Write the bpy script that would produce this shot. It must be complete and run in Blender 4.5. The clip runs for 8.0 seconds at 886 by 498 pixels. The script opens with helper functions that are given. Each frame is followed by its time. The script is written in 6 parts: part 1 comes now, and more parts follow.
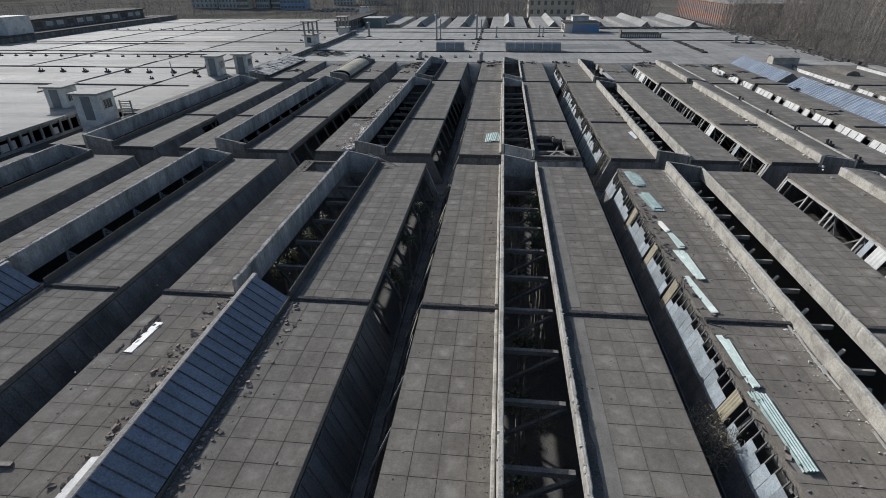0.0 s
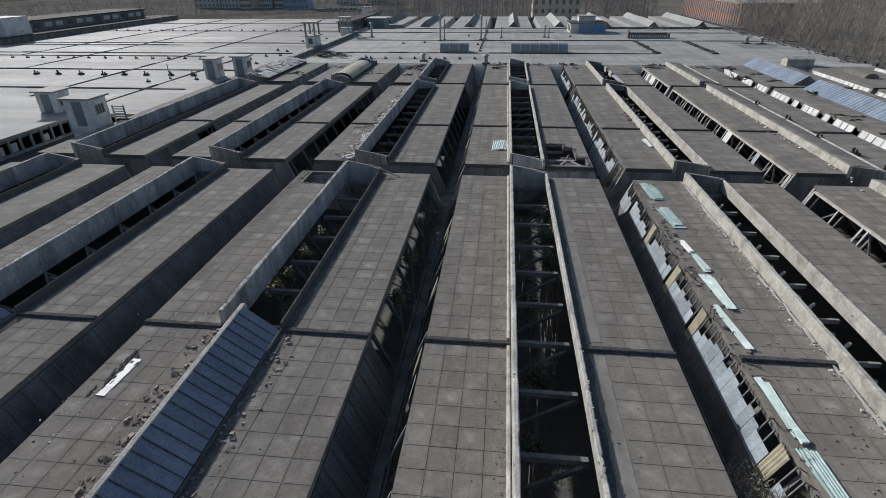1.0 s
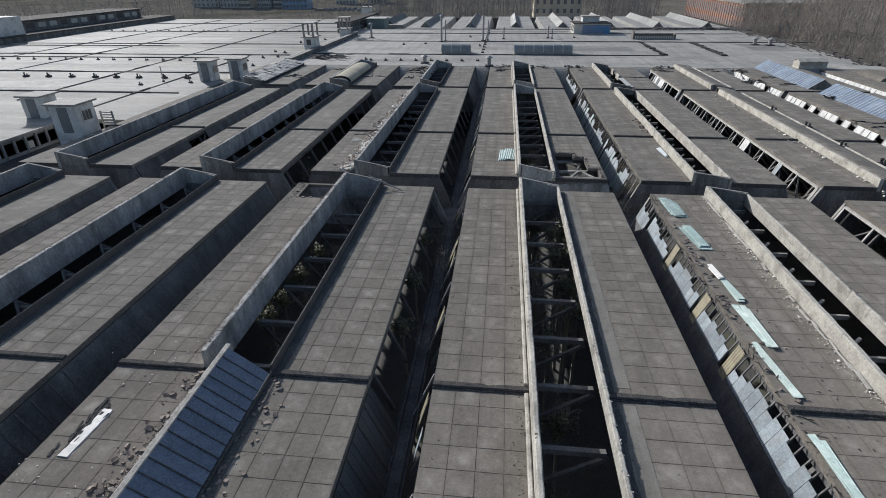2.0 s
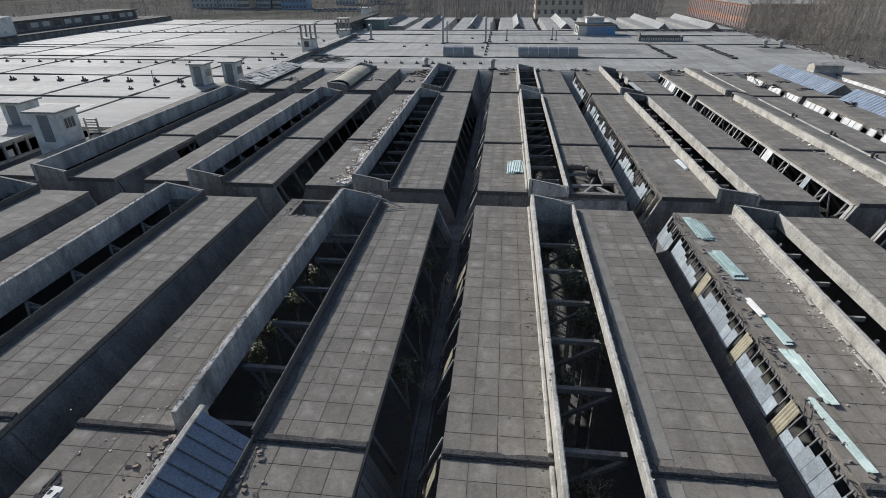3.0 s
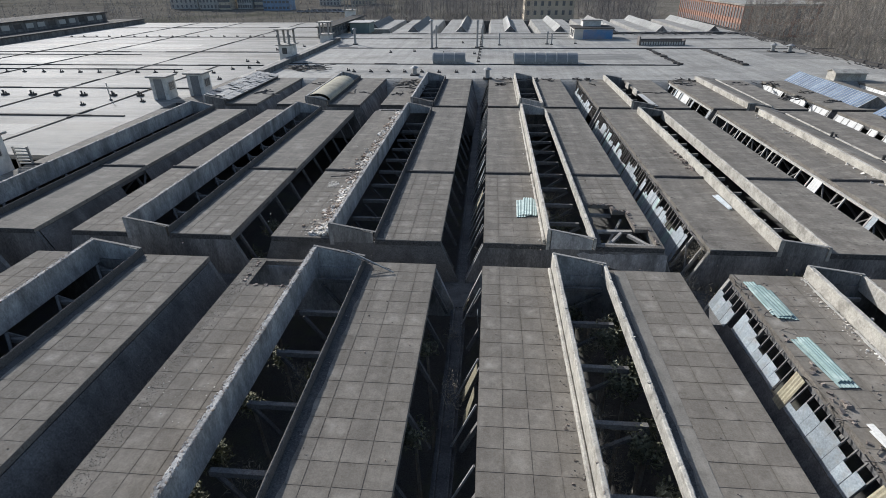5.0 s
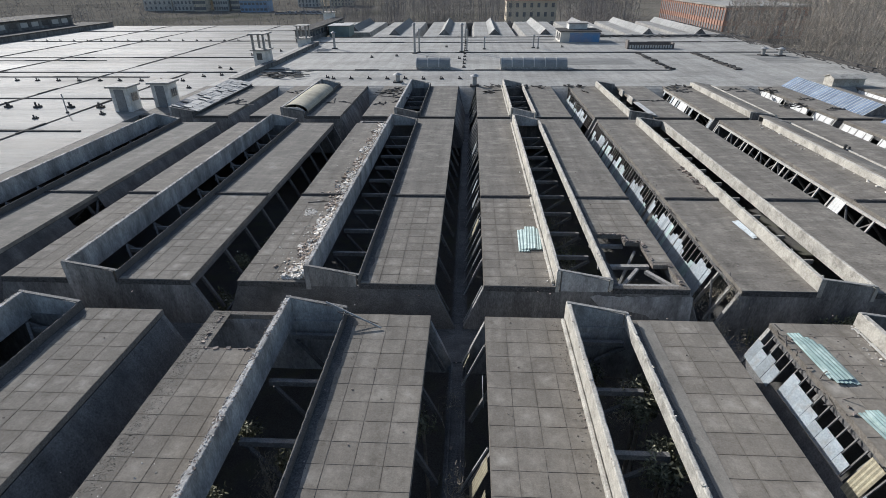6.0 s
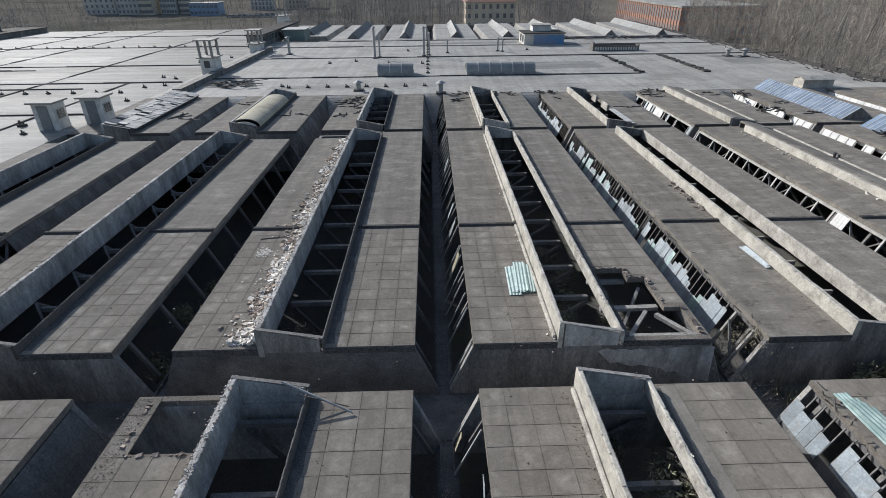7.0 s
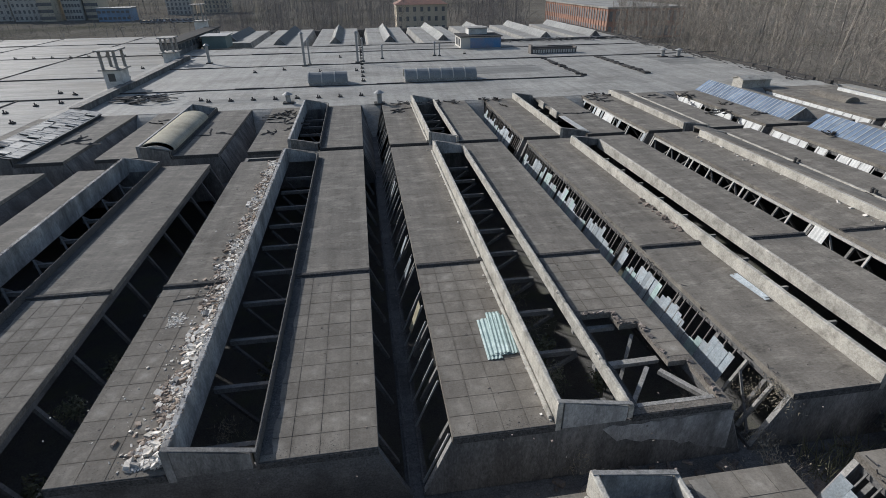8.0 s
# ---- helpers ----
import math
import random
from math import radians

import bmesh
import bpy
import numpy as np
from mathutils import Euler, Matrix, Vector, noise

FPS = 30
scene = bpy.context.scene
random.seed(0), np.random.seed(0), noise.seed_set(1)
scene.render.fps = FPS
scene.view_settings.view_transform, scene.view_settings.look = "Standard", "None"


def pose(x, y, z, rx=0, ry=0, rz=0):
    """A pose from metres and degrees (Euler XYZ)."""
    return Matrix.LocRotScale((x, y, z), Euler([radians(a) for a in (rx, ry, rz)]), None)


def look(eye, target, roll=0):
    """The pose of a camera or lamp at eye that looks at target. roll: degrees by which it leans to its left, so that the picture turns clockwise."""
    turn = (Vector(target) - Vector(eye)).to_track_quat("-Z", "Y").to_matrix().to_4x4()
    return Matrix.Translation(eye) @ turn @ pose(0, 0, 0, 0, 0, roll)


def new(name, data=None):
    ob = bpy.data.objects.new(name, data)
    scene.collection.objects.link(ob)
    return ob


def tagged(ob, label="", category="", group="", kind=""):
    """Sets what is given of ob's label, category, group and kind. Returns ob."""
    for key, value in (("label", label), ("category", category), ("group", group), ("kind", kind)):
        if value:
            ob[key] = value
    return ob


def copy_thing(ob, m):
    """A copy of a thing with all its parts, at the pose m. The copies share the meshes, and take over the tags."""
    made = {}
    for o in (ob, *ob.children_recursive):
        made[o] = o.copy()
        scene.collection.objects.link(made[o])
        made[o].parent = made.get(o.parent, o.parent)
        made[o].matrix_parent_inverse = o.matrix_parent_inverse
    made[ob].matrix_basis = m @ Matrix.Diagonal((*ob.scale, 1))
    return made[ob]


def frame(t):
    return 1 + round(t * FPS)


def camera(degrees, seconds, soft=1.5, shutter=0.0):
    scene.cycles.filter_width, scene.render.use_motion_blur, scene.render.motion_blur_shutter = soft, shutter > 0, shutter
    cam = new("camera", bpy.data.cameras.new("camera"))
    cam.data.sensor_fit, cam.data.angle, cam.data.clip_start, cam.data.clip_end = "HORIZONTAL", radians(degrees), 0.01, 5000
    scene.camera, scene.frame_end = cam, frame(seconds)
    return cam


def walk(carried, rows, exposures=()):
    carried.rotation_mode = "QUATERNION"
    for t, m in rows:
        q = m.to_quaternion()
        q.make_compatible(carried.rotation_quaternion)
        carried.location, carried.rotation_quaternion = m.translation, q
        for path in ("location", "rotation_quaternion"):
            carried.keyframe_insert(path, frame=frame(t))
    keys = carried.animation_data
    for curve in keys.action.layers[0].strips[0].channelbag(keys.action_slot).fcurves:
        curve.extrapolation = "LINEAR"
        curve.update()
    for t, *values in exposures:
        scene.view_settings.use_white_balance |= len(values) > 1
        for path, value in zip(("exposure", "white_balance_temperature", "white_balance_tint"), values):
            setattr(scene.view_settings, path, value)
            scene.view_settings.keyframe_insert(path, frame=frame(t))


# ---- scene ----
cam = camera(81.1, 8.0, soft=0.8)
PATH = [
    (0, (0.189, 0.746, 10.791), (-0.002, 2.501, 9.85), -0.5),
    (0.5, (0.038, 1.705, 10.806), (-0.158, 3.459, 9.864), -0.6),
    (1, (-0.135, 2.694, 10.845), (-0.337, 4.446, 9.902), -0.6),
    (1.5, (-0.375, 3.7, 10.886), (-0.576, 5.451, 9.941), -0.6),
    (3, (-1.213, 7.28, 10.841), (-1.412, 9.032, 9.897), -0.5),
    (3.5, (-1.409, 8.653, 10.881), (-1.606, 10.404, 9.935), -0.5),
    (4, (-1.654, 10.182, 10.904), (-1.843, 11.934, 9.957), -0.4),
    (4.5, (-1.967, 11.797, 10.902), (-2.141, 13.551, 9.956), -0.5),
    (6, (-3.0, 17.006, 10.966), (-3.094, 18.768, 10.024), -0.5),
    (6.5, (-3.322, 18.854, 10.952), (-3.361, 20.618, 10.012), -0.5),
    (7, (-3.603, 20.762, 10.916), (-3.566, 22.527, 9.977), -0.6),
    (7.5, (-3.793, 22.8, 10.824), (-3.642, 24.56, 9.887), -0.6),
    (8, (-3.932, 24.867, 10.785), (-3.677, 26.617, 9.851), -0.7),
]
EXPOSURES = [(0.0, -0.07, 6040, 10), (1.5, 0.08, 6040, 10), (3.5, 0.23, 6040, 10), (6.5, 0.38, 6070, 10), (7.2, 0.26, 6060, 10), (8.0, 0.0, 6070, 10)]
walk(cam, [(t, look(eye, target, roll)) for t, eye, target, roll in PATH], EXPOSURES)

# ---- light ----
SUN_AZ, SUN_EL = -41.0, 26.0          # degrees from +y towards +x; height
world = bpy.data.worlds.new("sky")
scene.world = world
world.use_nodes = True
wn = world.node_tree.nodes
sky = wn.new("ShaderNodeTexSky")
sky.sky_type, sky.sun_disc = "NISHITA", False
sky.sun_elevation, sky.sun_rotation = radians(SUN_EL), radians(SUN_AZ)
sky.air_density, sky.dust_density, sky.ozone_density = 1.0, 2.0, 1.0
world.node_tree.links.new(sky.outputs[0], wn["Background"].inputs[0])
wn["Background"].inputs[1].default_value = 0.104
sun_data = bpy.data.lights.new("sun", "SUN")
sun_data.energy, sun_data.angle, sun_data.color = 4.7, radians(0.6), (1.0, 0.955, 0.89)
sun = new("sun", sun_data)
az, el = radians(SUN_AZ), radians(SUN_EL)
sun.matrix_world = look((0, 0, 60), (0 - math.sin(az) * math.cos(el), -math.cos(az) * math.cos(el), 60 - math.sin(el)))


# ---- materials ----
PW, PL = 0.715, 0.7277               # slab panel


def material(name, base, dark, scale=1.0, rough=0.85, bump=0.25, metal=0.0, spread=0.0, island=False, fine=18.0, stain=None, stain_scale=0.35,
             stain_amount=0.0, stretch=(1, 1, 1), spec=0.4, speck=None, speck_scale=5.0, speck_amount=0.5, chalk=0.0, grit=0.0, grit_scale=8.0, streak=0.0, lap=(1.5, 0.07, 1), tile=None, speckle=1.0):
    """Two colours mixed by coarse and fine noise, optional stains, bump, and a tint that differs from piece to piece."""
    m = bpy.data.materials.new(name)
    m.use_nodes = True
    nt = m.node_tree
    n, link = nt.nodes, nt.links.new
    bsdf = n["Principled BSDF"]
    geo = n.new("ShaderNodeNewGeometry")
    mapping = n.new("ShaderNodeMapping")
    mapping.inputs["Scale"].default_value = stretch
    link(geo.outputs["Position"], mapping.inputs["Vector"])

    def noise_node(s, detail, rgh=0.6):
        t = n.new("ShaderNodeTexNoise")
        t.inputs["Scale"].default_value, t.inputs["Detail"].default_value, t.inputs["Roughness"].default_value = s, detail, rgh
        link(mapping.outputs["Vector"], t.inputs["Vector"])
        return t

    def mix(fac, a, b, kind="MIX"):
        x = n.new("ShaderNodeMix")
        x.data_type, x.blend_type = "RGBA", kind
        for sock, val in ((x.inputs[0], fac), (x.inputs[6], a), (x.inputs[7], b)):
            if isinstance(val, (int, float)):
                sock.default_value = val
            elif isinstance(val, tuple):
                sock.default_value = (*val, 1)
            else:
                link(val, sock)
        return x.outputs[2]

    def ramp(sock, lo, hi):
        r = n.new("ShaderNodeMapRange")
        r.inputs[1].default_value, r.inputs[2].default_value = lo, hi
        link(sock, r.inputs[0])
        return r.outputs[0]

    coarse, grain = noise_node(scale, 5), noise_node(fine, 4, 0.7)
    col = mix(ramp(coarse.outputs[0], 0.34, 0.66), dark, base)
    col = mix(ramp(grain.outputs[0], 0.25, 0.8), mix(0.35 * speckle, col, (0.0, 0.0, 0.0)), mix(0.12 * speckle, col, (1.0, 1.0, 1.0)))
    if stain:
        big = noise_node(stain_scale, 6, 0.65)
        fac = n.new("ShaderNodeMath")
        fac.operation = "MULTIPLY"
        link(ramp(big.outputs[0], 0.5, 0.68), fac.inputs[0])
        fac.inputs[1].default_value = stain_amount
        col = mix(fac.outputs[0], col, stain)
    if speck:
        sp = noise_node(speck_scale, 7, 0.75)
        fac = n.new("ShaderNodeMath")
        fac.operation = "MULTIPLY"
        link(ramp(sp.outputs[0], 0.53, 0.7), fac.inputs[0])
        fac.inputs[1].default_value = speck_amount
        col = mix(fac.outputs[0], col, speck)
    if grit:
        gn = noise_node(grit_scale, 8, 0.8)
        gm = n.new("ShaderNodeMapRange")
        gm.inputs[1].default_value, gm.inputs[2].default_value, gm.inputs[3].default_value, gm.inputs[4].default_value = 0.36, 0.64, 1 - grit, 1 + grit
        link(gn.outputs[0], gm.inputs[0])
        col = mix(1.0, col, gm.outputs[0], "MULTIPLY")
    if streak:
        lm = n.new("ShaderNodeMapping")
        lm.inputs["Scale"].default_value = lap
        link(geo.outputs["Position"], lm.inputs["Vector"])
        ln = n.new("ShaderNodeTexNoise")
        ln.inputs["Scale"].default_value, ln.inputs["Detail"].default_value, ln.inputs["Roughness"].default_value = 1.0, 6, 0.7
        link(lm.outputs[0], ln.inputs["Vector"])
        sm = n.new("ShaderNodeMapRange")
        sm.inputs[1].default_value, sm.inputs[2].default_value, sm.inputs[3].default_value, sm.inputs[4].default_value = 0.35, 0.65, 1 - streak, 1 + streak * 0.6
        link(ln.outputs[0], sm.inputs[0])
        col = mix(1.0, col, sm.outputs[0], "MULTIPLY")
    if tile:
        # dirt that has crept in from the joints, and a worn pale middle on some of the slabs
        half_x, half_y, rim_dirt, worn = tile
        tc = n.new("ShaderNodeTexCoord")
        sep = n.new("ShaderNodeSeparateXYZ")
        link(tc.outputs["Object"], sep.inputs[0])

        def calc(op, a, b=None):
            x = n.new("ShaderNodeMath")
            x.operation = op
            for sock, val in zip(x.inputs, (a, b)):
                if isinstance(val, (int, float)):
                    sock.default_value = val
                elif val is not None:
                    link(val, sock)
            return x.outputs[0]

        ex = calc("SUBTRACT", half_x, calc("ABSOLUTE", sep.outputs[0]))
        ey = calc("SUBTRACT", half_y, calc("ABSOLUTE", sep.outputs[1]))
        edge = calc("MINIMUM", ex, ey)
        wob = noise_node(3.4, 5, 0.7)
        edge = calc("ADD", edge, calc("MULTIPLY", calc("SUBTRACT", wob.outputs[0], 0.5), 0.16))
        rim = n.new("ShaderNodeMapRange")
        rim.inputs[1].default_value, rim.inputs[2].default_value, rim.inputs[3].default_value, rim.inputs[4].default_value = -0.02, 0.09, 1.0, 0.0
        link(edge, rim.inputs[0])
        patchy = noise_node(0.55, 4, 0.6)
        col = mix(calc("MULTIPLY", rim.outputs[0], calc("MULTIPLY", ramp(patchy.outputs[0], 0.34, 0.66), 0.5)), col, rim_dirt)
        oi = n.new("ShaderNodeObjectInfo")
        mid = n.new("ShaderNodeMapRange")
        mid.inputs[1].default_value, mid.inputs[2].default_value = 0.1, 0.3
        link(edge, mid.inputs[0])
        blot = noise_node(2.1, 5, 0.65)
        chosen = ramp(oi.outputs["Random"], 0.45, 1.0)
        col = mix(calc("MULTIPLY", calc("MULTIPLY", mid.outputs[0], chosen), calc("MULTIPLY", ramp(blot.outputs[0], 0.4, 0.62), 0.6)), col, worn)
    if spread:
        if island:
            rnd = geo.outputs["Random Per Island"]
        else:
            info = n.new("ShaderNodeObjectInfo")
            rnd = info.outputs["Random"]
        mul = n.new("ShaderNodeMapRange")
        mul.inputs[3].default_value, mul.inputs[4].default_value = 1 - spread, 1 + spread
        link(rnd, mul.inputs[0])
        col = mix(1.0, col, mul.outputs[0], "MULTIPLY")
    link(col, bsdf.inputs["Base Color"])
    rr = n.new("ShaderNodeMapRange")
    rr.inputs[3].default_value, rr.inputs[4].default_value = max(0.05, rough - 0.12), min(1, rough + 0.12)
    link(coarse.outputs[0], rr.inputs[0])
    link(rr.outputs[0], bsdf.inputs["Roughness"])
    bsdf.inputs["Diffuse Roughness"].default_value = chalk
    bsdf.inputs["Metallic"].default_value = metal
    bsdf.inputs["Specular IOR Level"].default_value = spec
    if bump:
        b = n.new("ShaderNodeBump")
        b.inputs["Strength"].default_value, b.inputs["Distance"].default_value = bump, 0.02
        link(grain.outputs[0], b.inputs["Height"])
        link(b.outputs[0], bsdf.inputs["Normal"])
    return m


SLAB = material("concrete_slab", (0.258, 0.23, 0.189), (0.198, 0.175, 0.144), 0.8, 0.9, 0.4, spread=0.08, stain=(0.36, 0.33, 0.283), stain_scale=1.9, stain_amount=0.45, speck=(0.085, 0.073, 0.058), speck_scale=1.6, speck_amount=0.5, spec=0.1, chalk=0.45, grit=0.12, streak=0.14, lap=(1.4, 0.16, 1), speckle=0.45, tile=(PW / 2, PL / 2, (0.122, 0.104, 0.082), (0.42, 0.39, 0.34)))
FELT = material("roof_felt", (0.247, 0.221, 0.183), (0.178, 0.158, 0.131), 0.7, 0.9, 0.5, stain=(0.39, 0.36, 0.305), stain_scale=1.0, stain_amount=0.56, stretch=(0.6, 1.3, 1), speck=(0.058, 0.051, 0.043), speck_scale=1.8, speck_amount=0.6, spec=0.12, chalk=0.45, grit=0.13, speckle=0.55, streak=0.2, lap=(1.3, 0.12, 1))
DARKFELT = material("dark_felt", (0.05, 0.043, 0.037), (0.027, 0.024, 0.021), 1.5, 0.95, 0.6, spec=0.05, chalk=0.4, grit=0.25, speck=(0.14, 0.12, 0.1), speck_scale=2.6, speck_amount=0.4)
FLAT = material("flat_roof_felt", (0.45, 0.43, 0.38), (0.32, 0.304, 0.27), 0.2, 0.8, 0.4, stain=(0.17, 0.158, 0.137), stain_scale=0.14, stain_amount=0.6, spec=0.3, speck=(0.16, 0.148, 0.128), speck_scale=0.55, speck_amount=0.6, stretch=(0.7, 1.2, 1), chalk=0.35, grit=0.2, grit_scale=2.0, streak=0.17, lap=(1.0, 0.03, 1))
FLATBRIGHT = material("coated_roof_felt", (0.35, 0.338, 0.303), (0.23, 0.22, 0.195), 0.16, 0.8, 0.3, stain=(0.1, 0.092, 0.078), stain_scale=0.07, stain_amount=0.85, spec=0.24, speck=(0.13, 0.121, 0.103), speck_scale=0.3, speck_amount=0.75, stretch=(0.45, 1.5, 1), chalk=0.45, grit=0.16, grit_scale=2.0, streak=0.3, lap=(0.05, 0.6, 1))
PLASTER = material("grey_plaster", (0.22, 0.209, 0.193), (0.085, 0.081, 0.076), 0.8, 0.9, 0.7, stain=(0.04, 0.037, 0.034), stain_scale=0.6, stain_amount=0.75, stretch=(1, 1, 0.4), speck=(0.42, 0.40, 0.37), speck_scale=1.2, speck_amount=0.6, grit=0.25, streak=0.3, lap=(1.6, 1.6, 0.25))
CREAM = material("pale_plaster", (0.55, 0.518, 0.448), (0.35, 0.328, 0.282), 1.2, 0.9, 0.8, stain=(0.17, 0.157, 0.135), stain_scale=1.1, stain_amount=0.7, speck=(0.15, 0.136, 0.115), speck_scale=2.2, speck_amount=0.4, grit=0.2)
CONCRETE = material("beam_concrete", (0.37, 0.353, 0.32), (0.22, 0.21, 0.192), 2.0, 0.9, 0.5, speck=(0.12, 0.112, 0.1), speck_scale=3.0, speck_amount=0.5, grit=0.2)
DARKCON = material("dark_concrete", (0.135, 0.128, 0.12), (0.072, 0.069, 0.066), 0.9, 0.9, 0.5, stain=(0.04, 0.038, 0.036), stain_scale=0.5, stain_amount=0.65, speck=(0.24, 0.23, 0.212), speck_scale=1.2, speck_amount=0.4, grit=0.2, streak=0.3, lap=(0.3, 1.3, 0.3))
# Hall dimness put into the beam colour; also used on dark copings.
DIMCON = material("dimmed_concrete", (0.19, 0.18, 0.165), (0.1, 0.095, 0.087), 1.2, 0.9, 0.4, grit=0.25)
IRON = material("rusty_steel", (0.14, 0.12, 0.105), (0.08, 0.065, 0.055), 4.0, 0.7, 0.3, metal=0.4)
GLAZE = material("wired_glass", (0.145, 0.185, 0.255), (0.105, 0.138, 0.195), 1.0, 0.7, 0.1, spread=0.1, stain=(0.2, 0.24, 0.3), stain_scale=1.3, stain_amount=0.45, spec=0.12, grit=0.1, grit_scale=4.0)
SKYGLASS = material("bright_ridge_glass", (0.13, 0.2, 0.31), (0.085, 0.135, 0.215), 1.2, 0.4, 0.1, spread=0.2, stain=(0.35, 0.4, 0.45), stain_scale=1.3, stain_amount=0.5, spec=0.4)
DARKGLAZE = material("sooty_glass", (0.06, 0.066, 0.072), (0.035, 0.038, 0.042), 1.0, 0.4, 0.1, spread=0.25)
SHEET = material("grey_sheet", (0.325, 0.378, 0.41), (0.215, 0.257, 0.283), 1.4, 0.6, 0.25, spread=0.22, stain=(0.22, 0.215, 0.2), stain_scale=2.2, stain_amount=0.6, grit=0.16)
WHITESHEET = material("white_sheet", (0.66, 0.66, 0.63), (0.44, 0.44, 0.42), 1.4, 0.55, 0.2, spread=0.12)
TEAL = material("teal_fibreglass", (0.31, 0.43, 0.4), (0.23, 0.34, 0.32), 1.8, 0.5, 0.2, spread=0.18, stain=(0.5, 0.585, 0.555), stain_scale=2.4, stain_amount=0.7)
YELLOW = material("yellowed_fibreglass", (0.36, 0.32, 0.195), (0.24, 0.205, 0.12), 2.0, 0.6, 0.25, spread=0.15, stain=(0.2, 0.17, 0.12), stain_scale=3, stain_amount=0.6)
RUBBLE = material("broken_render", (0.82, 0.785, 0.72), (0.5, 0.455, 0.39), 3.0, 0.95, 0.5, spread=0.4, island=True)
CRUSHED = material("crushed_render", (0.84, 0.805, 0.74), (0.6, 0.56, 0.49), 5.0, 0.95, 0.6, speck=(0.34, 0.275, 0.215), speck_scale=4.0, speck_amount=0.55, grit=0.2)
BRICKBIT = material("broken_brick", (0.25, 0.195, 0.155), (0.14, 0.112, 0.092), 3.0, 0.95, 0.6, spread=0.4, island=True)
OLDBRICK = material("dusty_old_brick", (0.44, 0.355, 0.28), (0.28, 0.22, 0.17), 2.0, 0.95, 0.5, spread=0.45, island=True, spec=0.05)
METAL = material("galvanised_metal", (0.36, 0.36, 0.35), (0.25, 0.25, 0.245), 3.0, 0.6, 0.15, metal=0.0)
GRAVEL = material("debris_ground", (0.1, 0.092, 0.08), (0.06, 0.055, 0.048), 0.8, 0.95, 0.8, stain=(0.12, 0.125, 0.075), stain_scale=0.4, stain_amount=0.7, speck=(0.14, 0.13, 0.115), speck_scale=1.4, speck_amount=0.6)
FIELD = material("winter_field", (0.19, 0.167, 0.128), (0.12, 0.105, 0.08), 0.04, 1.0, 0.6, spec=0.0, chalk=0.3, fine=0.6, stain=(0.055, 0.06, 0.036), stain_scale=0.012, stain_amount=0.7, speck=(0.12, 0.104, 0.078), speck_scale=0.15, speck_amount=0.6)
TWIG = material("winter_twigs", (0.46, 0.4, 0.33), (0.25, 0.215, 0.175), 0.3, 0.95, 0.0, spread=0.5, island=True, spec=0.05)
BARK = material("bare_bark", (0.4, 0.36, 0.3), (0.22, 0.195, 0.165), 1.5, 0.95, 0.3, spec=0.1)
WOODS = material("dark_winter_twigs", (0.26, 0.235, 0.22), (0.155, 0.14, 0.135), 0.1, 0.95, 0.0, spread=0.45, island=True, spec=0.05)
MOSS = material("olive_weeds", (0.19, 0.19, 0.09), (0.12, 0.115, 0.06), 2.0, 0.9, 0.0, spread=0.4, island=True, spec=0.1)
LEAF = material("ivy_leaves", (0.26, 0.26, 0.14), (0.14, 0.14, 0.07), 2.0, 0.7, 0.0, spread=0.5, island=True)
DRYGRASS = material("dry_stalks", (0.36, 0.31, 0.21), (0.22, 0.18, 0.12), 2.0, 0.9, 0.0, spread=0.3, island=True)
HUTWALL = material("grey_hut_render", (0.8, 0.79, 0.755), (0.62, 0.61, 0.58), 1.0, 0.9, 0.3, stain=(0.14, 0.135, 0.125), stain_scale=0.9, stain_amount=0.5)
HUTDOOR = material("grey_door_paint", (0.20, 0.21, 0.22), (0.14, 0.145, 0.15), 2.0, 0.6, 0.1)
DULLGLASS = material("dull_translucent_sheet", (0.26, 0.275, 0.27), (0.19, 0.2, 0.2), 0.8, 0.5, 0.1, spread=0.1)
BRICK = material("orange_brick", (0.42, 0.205, 0.125), (0.3, 0.145, 0.09), 0.6, 0.9, 0.2)
TILE = material("clay_tile", (0.34, 0.16, 0.10), (0.24, 0.11, 0.075), 0.8, 0.9, 0.3)
YELLOWWALL = material("ochre_render", (0.7, 0.6, 0.44), (0.6, 0.51, 0.38), 0.3, 0.9, 0.1)
PALEWALL = material("pale_render", (0.62, 0.595, 0.54), (0.48, 0.46, 0.42), 0.3, 0.9, 0.1)
BLUEWALL = material("blue_cladding", (0.24, 0.36, 0.52), (0.18, 0.28, 0.42), 0.3, 0.6, 0.1)
GRAFFITI = material("blue_painted_wall", (0.06, 0.22, 0.45), (0.25, 0.24, 0.3), 0.55, 0.8, 0.1)
GREENSHEET = material("green_cladding", (0.2, 0.27, 0.25), (0.13, 0.18, 0.165), 0.5, 0.7, 0.1)
WINDOW = material("dark_window", (0.035, 0.04, 0.045), (0.02, 0.022, 0.026), 0.5, 0.2, 0.0)
PAINT = material("car_paint", (0.55, 0.56, 0.58), (0.45, 0.46, 0.48), 0.5, 0.3, 0.0, spread=0.5)
# Glass colour lightened to stand in for haze over the far buildings.
HAZEWINDOW = material("haze_pale_window", (0.15, 0.155, 0.165), (0.09, 0.095, 0.105), 0.5, 0.3, 0.0)
# Dark stained plaster, taken darker still for curb faces turned from the sun.
DARKPLASTER = material("dark_shaded_plaster", (0.075, 0.068, 0.062), (0.038, 0.035, 0.033), 1.6, 0.95, 0.6, spec=0.1, stain=(0.15, 0.14, 0.125), stain_scale=2.2, stain_amount=0.3)
